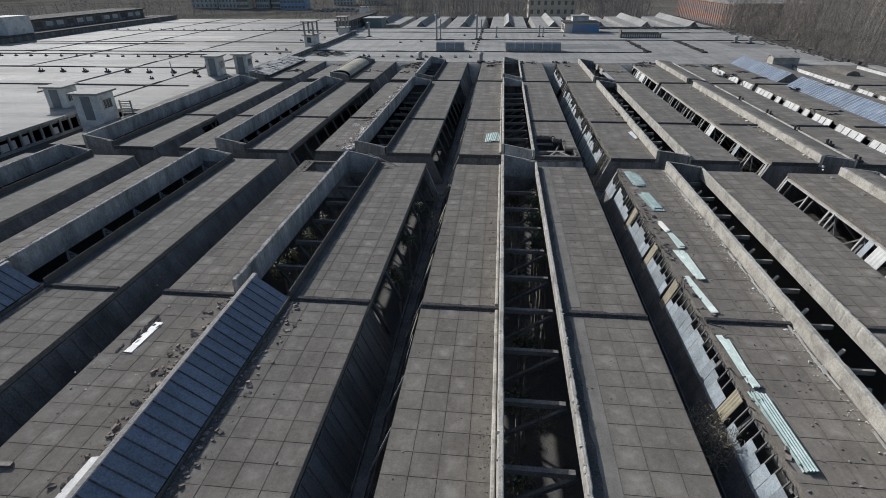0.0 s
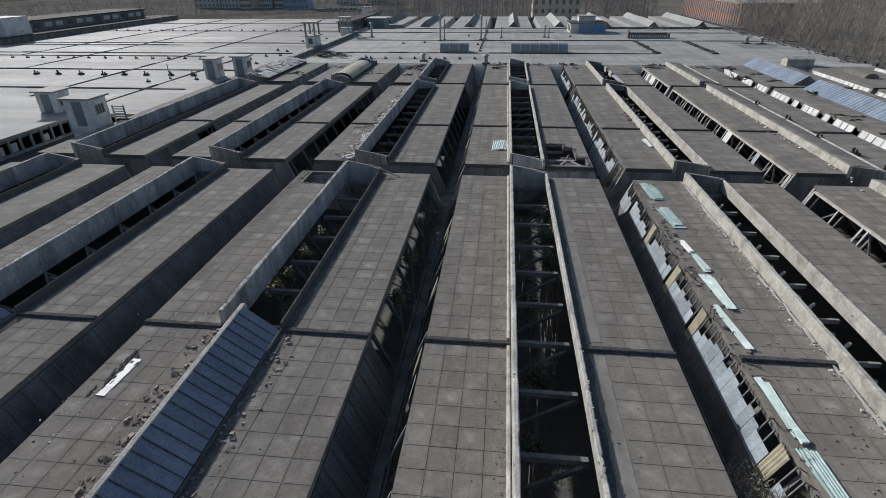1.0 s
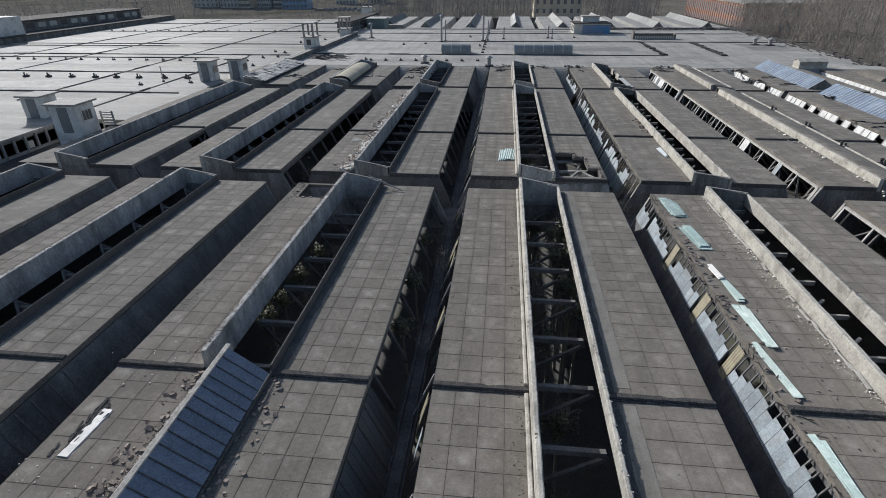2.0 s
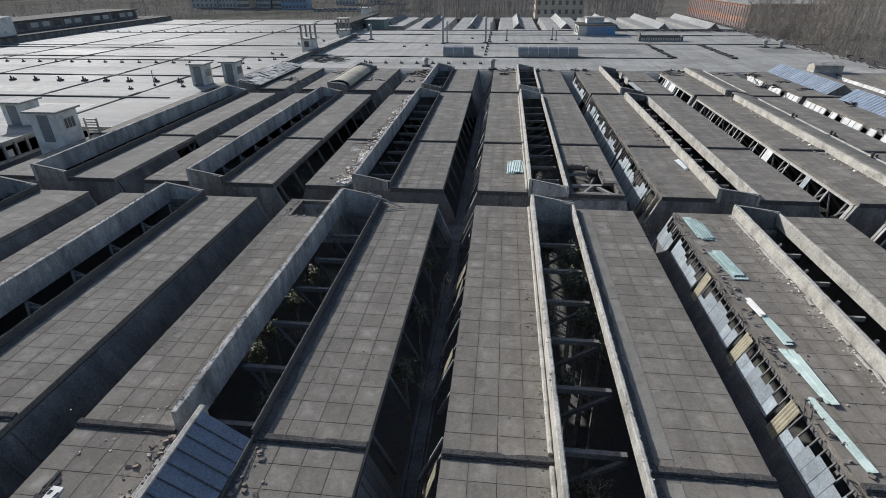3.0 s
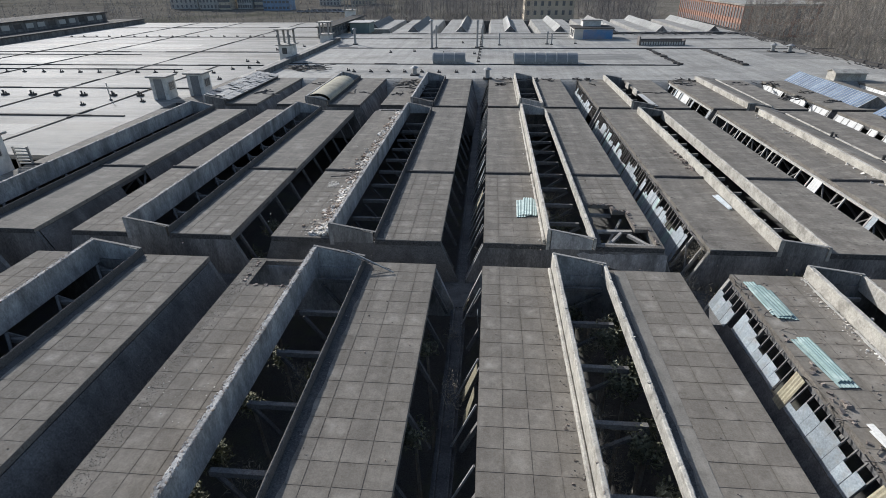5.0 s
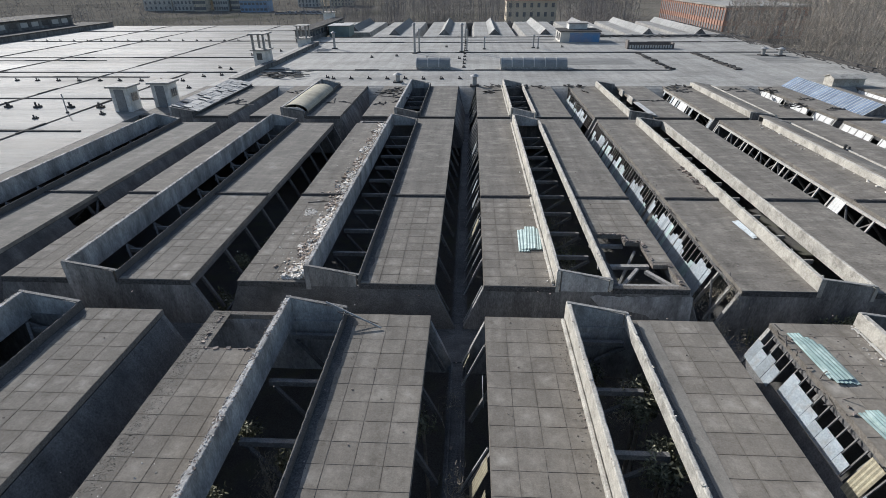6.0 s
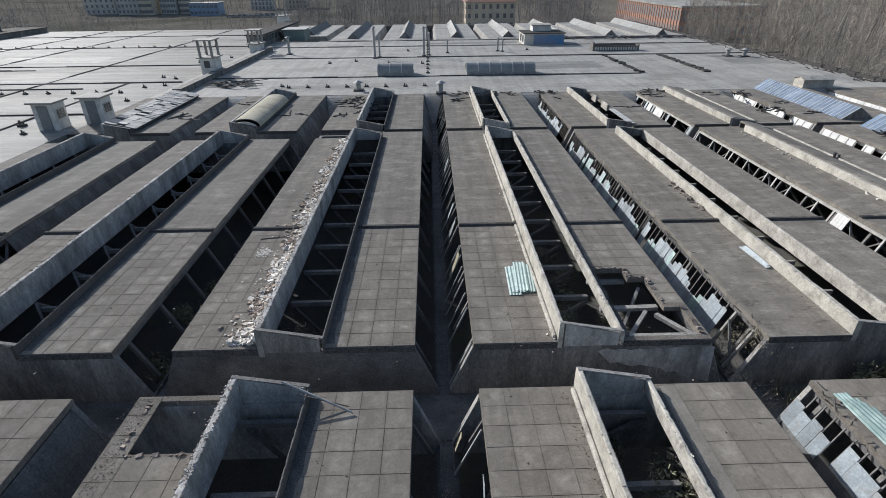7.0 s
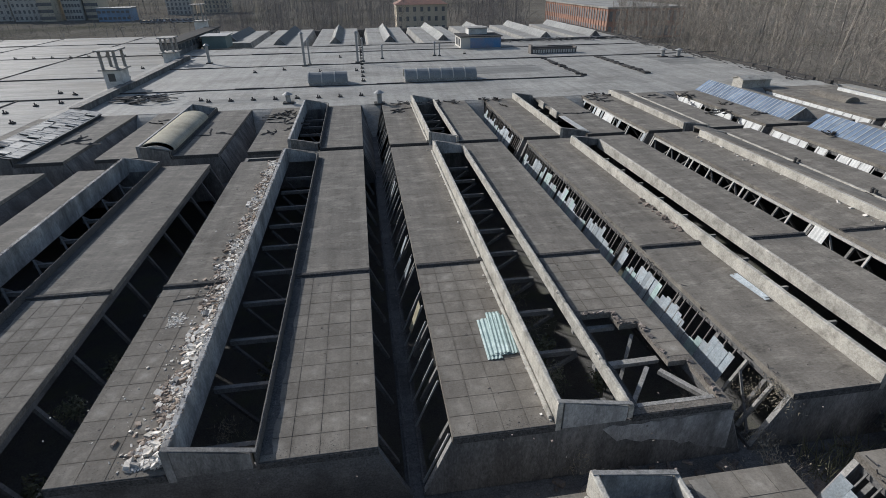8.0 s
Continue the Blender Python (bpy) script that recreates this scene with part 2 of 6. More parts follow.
GRIT = material("roof_grit", (0.2, 0.178, 0.14), (0.11, 0.097, 0.075), 2.0, 0.95, 0.2, spread=0.45, island=True, spec=0.05)
PALEFELT = material("newer_felt_strip", (0.3, 0.276, 0.236), (0.22, 0.202, 0.172), 1.1, 0.9, 0.3, spec=0.1, chalk=0.45, speck=(0.14, 0.125, 0.105), speck_scale=1.8, speck_amount=0.55, speckle=0.5, streak=0.15, lap=(1.4, 0.16, 1))
# Dark colour for a strip that deepens the curb's cast shadow.
SHADOWSTRIP = material("curb_shadow_strip", (0.095, 0.086, 0.078), (0.05, 0.046, 0.042), 1.2, 0.95, 0.4, spec=0.05, chalk=0.4, stain=(0.16, 0.145, 0.125), stain_scale=1.2, stain_amount=0.5, grit=0.2)
# Weathered plaster in the greyer tone of faces out of the sun.
SHADEPLASTER = material("weathered_shade_plaster", (0.5, 0.488, 0.465), (0.31, 0.303, 0.29), 0.9, 0.9, 0.6, stain=(0.12, 0.116, 0.11), stain_scale=0.8, stain_amount=0.75, stretch=(1, 1, 0.5), speck=(0.13, 0.125, 0.12), speck_scale=2.4, speck_amount=0.6, grit=0.22, streak=0.35, lap=(1.2, 1.2, 0.2))
VAULT = material("dull_ochre_sheet", (0.52, 0.48, 0.37), (0.4, 0.37, 0.285), 1.0, 0.95, 0.2, spec=0.03, stain=(0.2, 0.185, 0.15), stain_scale=0.8, stain_amount=0.5)
PALECON = material("bleached_concrete", (0.58, 0.56, 0.51), (0.38, 0.365, 0.335), 2.0, 0.9, 0.4, speck=(0.15, 0.14, 0.125), speck_scale=3.0, speck_amount=0.5)
JOINTDIRT = material("dirt_filled_joint", (0.24, 0.208, 0.167), (0.12, 0.102, 0.08), 0.7, 0.95, 0.4, spec=0.05, chalk=0.45, grit=0.25)
TYRE = material("black_rubber", (0.03, 0.03, 0.03), (0.02, 0.02, 0.02), 2, 0.9, 0.0)


# ---- builders ----
def box(bm, x0, x1, y0, y1, z0, z1):
    v = [bm.verts.new(p) for p in ((x0, y0, z0), (x1, y0, z0), (x1, y1, z0), (x0, y1, z0), (x0, y0, z1), (x1, y0, z1), (x1, y1, z1), (x0, y1, z1))]
    for f in ((3, 2, 1, 0), (4, 5, 6, 7), (0, 1, 5, 4), (1, 2, 6, 5), (2, 3, 7, 6), (3, 0, 4, 7)):
        bm.faces.new([v[i] for i in f])
    return v


def prism(bm, profile, y0, y1):
    """A profile in x and z, anticlockwise seen from -y, drawn out from y0 to y1."""
    a = [bm.verts.new((x, y0, z)) for x, z in profile]
    b = [bm.verts.new((x, y1, z)) for x, z in profile]
    bm.faces.new(a)
    bm.faces.new(b[::-1])
    for i in range(len(a)):
        j = (i + 1) % len(a)
        bm.faces.new((a[j], a[i], b[i], b[j]))


def beam(bm, p, q, w, h):
    """A bar from p to q, w wide and h deep."""
    p, q = Vector(p), Vector(q)
    d = (q - p).normalized()
    side = d.cross(Vector((0, 0, 1)))
    side = Vector((1, 0, 0)) if side.length < 1e-4 else side.normalized()
    up = side.cross(d)
    v = [bm.verts.new(c + side * a * w / 2 + up * b * h / 2) for c in (p, q) for a, b in ((-1, -1), (1, -1), (1, 1), (-1, 1))]
    for f in ((0, 1, 2, 3), (7, 6, 5, 4), (0, 4, 5, 1), (1, 5, 6, 2), (2, 6, 7, 3), (3, 7, 4, 0)):
        bm.faces.new([v[i] for i in f])


def tube(bm, p, q, r0, r1, n=8):
    p, q = Vector(p), Vector(q)
    d = (q - p).normalized()
    a = d.orthogonal().normalized()
    b = d.cross(a)
    rings = [[bm.verts.new(c + (a * math.cos(t) + b * math.sin(t)) * r) for t in [2 * math.pi * i / n for i in range(n)]] for c, r in ((p, r0), (q, r1))]
    for i in range(n):
        j = (i + 1) % n
        bm.faces.new((rings[0][i], rings[0][j], rings[1][j], rings[1][i]))
    bm.faces.new(rings[0][::-1])
    bm.faces.new(rings[1])


def mesh_of(name, bm, mat):
    bmesh.ops.recalc_face_normals(bm, faces=bm.faces)
    me = bpy.data.meshes.new(name)
    bm.to_mesh(me)
    bm.free()
    me.materials.append(mat)
    return me


def part(name, bm, mat, parent, label="", kind=""):
    ob = new(name, mesh_of(name, bm, mat))
    ob.parent = parent
    return tagged(ob, label=label, kind=kind)


def thing(name, label, category, group="", kind="", at=(0, 0, 0)):
    ob = new(name)
    ob.location = at
    ob.empty_display_size = 0.3
    return tagged(ob, label, category, group, kind)


def solid(name, bm, mat, label, category, group="", kind=""):
    return tagged(new(name, mesh_of(name, bm, mat)), label, category, group, kind)


# ---- ground and building shell ----
GROUND = -8.6
bm = bmesh.new()
box(bm, -2500, 2500, -1500, 3500, GROUND - 1, GROUND)
solid("ground", bm, FIELD, "brown winter field and scrub round the factory", "ground", kind="structure")
bm = bmesh.new()
box(bm, -38.0, 45.6, -29.5, 159.5, GROUND + 0.01, GROUND + 0.3)
solid("floor", bm, GRAVEL, "dark debris-covered factory floor below the open roof", "floor", kind="structure")
WEST, EAST, NORTH = -90.0, 48.3, 160.0


def flat_roof(name, x0, x1, y0, y1, mat, label, z=0.0):
    bm = bmesh.new()
    box(bm, x0, x1, y0, y1, z - 0.35, z - 0.01)
    return solid(name, bm, mat, label, "roof", kind="structure")


roof_west = flat_roof("roof_west", WEST, -37.6, -30, 151, FLATBRIGHT, "pale coated flat roof, shining in the low sun")
flat_roof("roof_west_patch", -37.6, -32.4, 45.6, 125, FLATBRIGHT, "pale coated flat roof beside the lantern wall")
flat_roof("roof_channel", -37.4, -32.9, -30, 45.5, DARKFELT, "dark sunken roof channel below the broken clerestory", z=-1.4)
roof_north = flat_roof("roof_north", -32.38, 46.1, 75.45, 125, FLAT, "grey felted flat roof with long seams")
flat_roof("roof_east", 46.6, EAST, -30, 75.4, FLAT, "grey felted roof strip along the tree-lined edge")
flat_roof("roof_far_west", -37.5, -32.5, 125.1, 159, FLAT, "far strip of grey felted roof")
bm = bmesh.new()
for x0, x1, y0, y1 in ((-38, EAST, 159.6, 160), (EAST - 0.4, EAST, -30, 78.0), (45.7, 46.1, 78.0, 159.6), (46.1, EAST, 77.6, 78.0), (WEST, WEST + 0.4, -30, 151), (WEST + 0.4, EAST - 0.4, -30, -29.6),
                       (WEST + 0.4, -38, 150.6, 151)):
    box(bm, x0, x1, y0, y1, GROUND, -0.36)
solid("wall_outer", bm, PLASTER, "stained grey outer walls of the factory hall", "wall", kind="structure")
bm = bmesh.new()
box(bm, EAST - 0.35, EAST, -30, 77.6, 0.0, 0.25)
box(bm, 45.75, 46.1, 78.0, 160, 0.0, 0.3)
for i in range(60):
    q = random.Random(i)
    y = -20 + i * 3.0 + q.uniform(-0.5, 0.5)
    x = EAST if y < 75 else 46.1
    box(bm, x - 0.3 - q.uniform(0, 0.2), x + 0.04, y, y + q.uniform(0.4, 1.6), 0.01, q.uniform(0.31, 0.38))
for i in range(130):
    q = random.Random(i + 300)
    x, y = 45.5 - abs(q.gauss(0, 0.7)), q.uniform(78, 125)
    beam(bm, (x, y, 0.03), (x + q.uniform(-0.3, 0.3), y + q.uniform(0.2, 1.1), q.uniform(0.04, 0.16)), q.uniform(0.06, 0.25), 0.05)
solid("parapet_east", bm, DARKFELT, "low broken parapet along the tree-lined roof edge", "parapet", kind="structure")

# ---- roof monitors ----
PERIOD = 10.0
X_L, X_R = -2.33, 5.72               # edges of a monitor's flat top
S_L, S_R = 0.5, 2.72                 # outer faces of its lantern
FOOT, DROP = 0.78, 2.1               # spread and depth of the sloping sides
BLOCKS = [(-25.0, 32.4, 16.4), (34.5, 61.0, 43.7), (61.8, 75.4, None)]
BAY = 2.42
HOLES = {(-1, 0): [(-11.8, -9.45, 30.3, 32.2)], (-1, 1): [(-12.34, -9.49, 59.5, 61.0)], (0, 1): [(2.72, 4.2, 38.45, 39.2), (2.72, 4.86, 36.4, 38.45), (2.72, 5.45, 34.72, 36.4)]}
pending_panels, pending_pieces = [], []


def slope_pose(k, side, y, t):
    """On a sloping side, t of the way down at y: local x along y, local y down the slope, local z outwards."""
    s = -1 if side == "L" else 1
    x0 = PERIOD * k + (X_L if side == "L" else X_R)
    p = Vector((x0 + s * FOOT * t, y, -0.2 - (DROP - 0.2) * t))
    down = Vector((s * FOOT, 0, -(DROP - 0.2))).normalized()
    along = Vector((0, -s, 0))
    out = along.cross(down)
    m = Matrix((along, down, out)).transposed().to_4x4()
    return Matrix.Translation(p) @ m


SLOPE = math.hypot(FOOT, DROP - 0.2)


def piece_mesh(name, w, l, th, mat, rib=0.0):
    """A sheet of w by l hanging down from its origin, with ribs along it if asked for."""
    bm = bmesh.new()
    if rib:
        n = 4
        xs = [-w / 2 + w * i / (2 * n) for i in range(2 * n + 1)]
        zs = [th + (rib if i % 2 else 0) for i in range(2 * n + 1)]
        top = [[bm.verts.new((x, y, z)) for x, z in zip(xs, zs)] for y in (0, l)]
        low = [[bm.verts.new((x, y, z - th)) for x, z in zip(xs, zs)] for y in (0, l)]
        for i in range(2 * n):
            bm.faces.new((top[0][i], top[0][i + 1], top[1][i + 1], top[1][i]))
            bm.faces.new((low[0][i + 1], low[0][i], low[1][i], low[1][i + 1]))
        for r in (0, 1):
            for i in range(2 * n):
                bm.faces.new((top[r][i], low[r][i], low[r][i + 1], top[r][i + 1]))
        for i in (0, 2 * n):
            bm.faces.new((top[0][i], top[1][i], low[1][i], low[0][i]))
    else:
        box(bm, -w / 2, w / 2, 0, l, 0, th)
    return mesh_of(name, bm, mat)


panel_bm = bmesh.new()
box(panel_bm, -PW / 2 + 0.009, PW / 2 - 0.009, -PL / 2 + 0.009, PL / 2 - 0.009, -0.03, 0.0)
panel_mesh = mesh_of("slab_panel", panel_bm, SLAB)
sheet_meshes = {L: piece_mesh("slope_sheet", 0.37, L, 0.012, SHEET) for L in (0.55, 0.8, 1.0, 1.2, 1.3, 1.6, 1.95)}
narrow_meshes = {L: piece_mesh("narrow_slope_sheet", 0.29, L, 0.012, SHEET) for L in (0.55, 0.8, 1.0, 1.2, 1.4, 1.6)}
narrow_teal = {L: piece_mesh("narrow_teal_sheet", 0.29, L, 0.012, TEAL) for L in (0.55, 0.8, 1.0, 1.2, 1.4, 1.6)}
white_mesh = piece_mesh("white_slope_sheet", 0.88, 1.9, 0.015, WHITESHEET, 0.012)
yellow_mesh = piece_mesh("yellow_slope_sheet", 0.5, 1.25, 0.02, YELLOW, 0.015)
dark_mesh = piece_mesh("sooty_pane", 0.585, 2.0, 0.012, DARKGLAZE)
LEAN_RUN, LEAN_FALL = 1.1, 0.86
lean_len = math.hypot(LEAN_RUN, LEAN_FALL)
blue_mesh = piece_mesh("lantern_pane", 0.378, lean_len, 0.012, GLAZE)


def in_hole(k, b, x, y):
    return any(x0 - 0.1 < x < x1 + 0.1 and y0 - 0.1 < y < y1 + 0.1 for x0, x1, y0, y1 in HOLES.get((k, b), ()))


def slab_with_holes(bm, x0, x1, y0, y1, z0, z1, holes):
    """One connected slab over the strip, cut out at its holes."""
    xs = sorted({x0, x1, *[min(max(v, x0), x1) for h in holes for v in h[:2]]})
    ys = sorted({y0, y1, *[min(max(v, y0), y1) for h in holes for v in h[2:]]})

    def filled(i, j):
        if not (0 <= i < len(xs) - 1 and 0 <= j < len(ys) - 1):
            return False
        x, y = (xs[i] + xs[i + 1]) / 2, (ys[j] + ys[j + 1]) / 2
        return not any(h[0] < x < h[1] and h[2] < y < h[3] for h in holes)

    made = {}

    def corner(i, j, z):
        if (i, j, z) not in made:
            made[(i, j, z)] = bm.verts.new((xs[i], ys[j], z))
        return made[(i, j, z)]

    for i in range(len(xs) - 1):
        for j in range(len(ys) - 1):
            if not filled(i, j):
                continue
            ring = ((i, j), (i + 1, j), (i + 1, j + 1), (i, j + 1))
            bm.faces.new([corner(a, c, z1) for a, c in ring])
            bm.faces.new([corner(a, c, z0) for a, c in ring[::-1]])
            for (a, c), (d, e), (ni, nj) in ((ring[0], ring[1], (i, j - 1)), (ring[1], ring[2], (i + 1, j)), (ring[2], ring[3], (i, j + 1)), (ring[3], ring[0], (i - 1, j))):
                if not filled(ni, nj):
                    bm.faces.new([corner(a, c, z0), corner(d, e, z0), corner(d, e, z1), corner(a, c, z1)])


def worn_bar(bm, x0, x1, y0, y1, z0, z1, chip, seed, step=0.35):
    """An upstand whose top edges are chipped along its length."""
    r = random.Random(seed)
    n = max(1, int((y1 - y0) / step))
    rows = []
    for i in range(n + 1):
        y = y0 + (y1 - y0) * i / n
        d = chip * (r.random() ** 7)
        e = chip * (r.random() ** 7)
        rows.append([bm.verts.new(p) for p in ((x0, y, z0), (x1, y, z0), (x1 - e * 0.4, y, z1 - e - 0.02), (x1 - 0.03 - e * 0.5, y, z1 - e * 0.4),
                                               (x0 + 0.03 + d * 0.5, y, z1 - d * 0.4), (x0 + d * 0.4, y, z1 - d - 0.02))])
    for a, c in zip(rows, rows[1:]):
        for i in range(6):
            j = (i + 1) % 6
            bm.faces.new((a[i], a[j], c[j], c[i]))
    bm.faces.new(rows[0][::-1])
    bm.faces.new(rows[-1])


def bar_part(name, p, q, w, h, mat, top):
    bm = bmesh.new()
    beam(bm, p, q, w, h)
    return part(name, bm, mat, top)


def truss(k, y, top):
    """One frame of the monitor: cross beam, rafters down both sides and two webs."""
    ox = PERIOD * k
    xl, xr, sl, sr = ox + X_L, ox + X_R, ox + S_L, ox + S_R
    bm = bmesh.new()
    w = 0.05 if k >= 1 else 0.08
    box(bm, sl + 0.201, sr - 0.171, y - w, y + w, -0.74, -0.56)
    part("cross_beam", bm, CONCRETE if k >= 1 else DIMCON, top, "concrete beam across the open lantern")
    if k >= 1:
        bar_part("web", (sl + 1.2, y + 0.1, -0.8), (sl + 1.5, y + 1.1, -2.4), 0.07, 0.07, CONCRETE, top)
        if k == 1:
            bar_part("peg", (sl + 1.25, y + 1.25, -0.95), (sl + 1.45, y + 1.62, -0.62), 0.11, 0.06, PALECON, top)
            bar_part("brace", (sl + 1.6, y + 0.1, -0.8), (sl + 1.75, y + 1.7, -1.25), 0.05, 0.05, CONCRETE, top)
        bar_part("strut", (sl + 1.15, y + 0.75, -0.95), (sl + 1.7, y + 1.05, -0.6), 0.1, 0.1, PALECON, top)
    else:
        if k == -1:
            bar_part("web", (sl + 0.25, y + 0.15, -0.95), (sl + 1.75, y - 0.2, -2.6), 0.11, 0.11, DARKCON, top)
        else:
            bar_part("web", (sr - 0.1, y, -0.8), (sl - 0.5, y, -2.6), 0.12, 0.12, DIMCON, top)
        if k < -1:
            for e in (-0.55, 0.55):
                bar_part("strut", (sl + 0.26, y, -0.36), (sl + 0.72, y + e, -1.15), 0.1, 0.1, DIMCON, top)
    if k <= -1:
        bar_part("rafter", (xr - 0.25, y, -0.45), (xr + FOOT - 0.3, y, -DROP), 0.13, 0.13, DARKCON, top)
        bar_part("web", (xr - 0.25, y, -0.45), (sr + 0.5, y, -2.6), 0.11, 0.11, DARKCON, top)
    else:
        bar_part("rafter", (xl + 0.25, y, -0.45), (xl - FOOT + 0.3, y, -DROP), 0.13, 0.13, DIMCON, top)
        bar_part("web", (xl + 0.25, y, -0.45), (sl - 0.5, y, -2.6), 0.11, 0.11, DIMCON, top)


def lattice(k, side, y0, y1, top):
    """A lattice girder behind an open sloping side."""
    x = PERIOD * k + (X_L + 0.15 if side == "L" else X_R - 0.15)
    s = -1 if side == "L" else 1
    n = max(1, round((y1 - y0) / BAY))
    h = (y1 - y0) / n
    mat = PALECON if k > 0 else DIMCON
    if k > 0:
        x = PERIOD * k + X_L
        rl = random.Random(int(y0) + 5)
        for i in range(n):
            a = y0 + i * h
            bar_part("rafter", (x - 0.06, a, -0.3), (x - 0.56, a, -1.62), 0.1, 0.08, mat, top)
            if rl.random() < 0.75:
                bar_part("diagonal", (x + 0.02, a, -0.4), (x - 0.4, a + h / 2, -1.55), 0.08, 0.07, CONCRETE, top)
            if rl.random() < 0.55:
                bar_part("diagonal", (x - 0.4, a + h / 2, -1.55), (x + 0.02, a + h, -0.4), 0.08, 0.07, DIMCON, top)
        bar_part("chord", (x - 0.54, y0, -1.58), (x - 0.54, y1, -1.58), 0.12, 0.12, mat, top)
        bar_part("chord", (x - 0.03, y0, -0.29), (x - 0.03, y1, -0.29), 0.12, 0.12, mat, top)
        return
    for i in range(n):
        a = y0 + i * h
        bar_part("diagonal", (x, a, -0.5), (x + s * 0.45, a + h / 2, -1.95), 0.11, 0.09, mat, top)
        bar_part("diagonal", (x + s * 0.45, a + h / 2, -1.95), (x, a + h, -0.5), 0.11, 0.09, mat, top)
    bar_part("chord", (x + s * 0.45, y0, -2.0), (x + s * 0.45, y1, -2.0), 0.12, 0.12, mat, top)


def glazing_bars(k, side, y0, y1, step, top, mat, w=0.05, skip=0.0, seed=0, reach=0.96):
    r = random.Random(seed)
    m = piece_mesh("glazing_bar", w, SLOPE * reach, 0.05, mat)
    for y in gauge(y0 + 0.1, y1 - 0.1, step):
        if r.random() >= skip:
            pending_pieces.append(("glazing_bar", m, top, slope_pose(k, side, y + r.uniform(-0.08, 0.08), 0.03)))


def closed_side(k, side, y0, y1, top, mesh, step, name, gap=0.0, seed=1):
    r = random.Random(seed)
    n = round((y1 - y0) / step)
    for i in range(n):
        if r.random() < gap:
            continue
        m = slope_pose(k, side, y0 + (i + 0.5) * step, 0.01) @ pose(0, 0, r.uniform(0, 0.012), r.uniform(-0.3, 0.3), 0, 0)
        pending_pieces.append((name, mesh, top, m))


def clad_side(k, side, y0, y1, top, mat=None):
    """A sloping side closed by one run of dark boarding."""
    bm = bmesh.new()
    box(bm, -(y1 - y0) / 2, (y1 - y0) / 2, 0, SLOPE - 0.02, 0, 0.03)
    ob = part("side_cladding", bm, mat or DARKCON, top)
    ob.matrix_basis = slope_pose(k, side, (y0 + y1) / 2, 0.01)


def sheeted_side(k, y0, y1, top, seed, teal, missing, lengths=(1.0, 1.2, 1.2, 1.4, 1.6), low=0.93):
    """Overlapping sheets that still cling to a left-facing side; their tops have slipped or gone."""
    r = random.Random(seed)
    y, run = y0, lengths[-1]
    while y < y1:
        if r.random() < 0.33:
            run = r.choice(lengths)
        if r.random() > missing:
            teal_now = r.random() < teal
            src = narrow_teal if teal_now else narrow_meshes
            m = slope_pose(k, "L", y, low - (run - 0.03) / SLOPE) @ pose(0, r.uniform(-0.08, 0.08), 0.03 + r.uniform(0, 0.03), r.uniform(-1.6, 1.0), r.uniform(-2, 2), r.uniform(-1.5, 1.5))
            pending_pieces.append(("sheet", src[run], top, m))
        y += 0.285


def fitted_sheets(k, y0, y1, top, seed, gaps=(), yellow=(), pitch=0.405):
    """Flat sheets held side by side between thin bars; the top of the slope has lost its cover."""
    r = random.Random(seed)
    bar = piece_mesh("fixing_bar", 0.04, SLOPE * 0.53, 0.045, DIMCON)
    steps = {q: piece_mesh("fitted_sheet", pitch - 0.008, SLOPE * q, 0.012, SHEET) for q in (0.14, 0.22, 0.29, 0.35, 0.41)}
    pale = {q: piece_mesh("fitted_teal_sheet", pitch - 0.008, SLOPE * q, 0.012, TEAL) for q in steps}
    runs = list(steps)
    n = round((y1 - y0) / pitch)
    at = 3
    for i in range(n):
        y = y1 - (i + 0.5) * pitch
        pending_pieces.append(("glazing_bar", bar, top, slope_pose(k, "L", y + pitch / 2 + r.uniform(-0.015, 0.015), 0.02) @ pose(0, 0, -0.035 if i % 2 else -0.025, 0, 0, r.uniform(-1, 1))))
        if any(abs(y - q) < 0.42 for q in yellow) or any(a < y < b for a, b in gaps) or r.random() < 0.04:
            continue
        at = min(4, max(0, at + r.choice((-1, -1, 0, 1, 1)))) if at else 3
        q = runs[at]
        low = 0.72 if y > 30.75 else 0.55
        src = pale if r.random() < 0.03 else steps
        pending_pieces.append(("sheet", src[q], top, slope_pose(k, "L", y, low - q + (0.0 if low < 0.6 else -0.06)) @ pose(0, 0, 0.02 + r.uniform(0, 0.012), r.uniform(-0.8, 0.4), r.uniform(-0.8, 0.8), r.uniform(-0.7, 0.7))))
    for q in yellow:
        pending_pieces.append(("yellow_sheet", yellow_mesh, top, slope_pose(k, "L", q, 0.02) @ pose(0, 0, 0.05, -3, 0, r.uniform(-3, 3))))


def gauge(lo, hi, step):
    n = max(1, round((hi - lo) / step))
    return [lo + (hi - lo) * i / n for i in range(n + 1)]


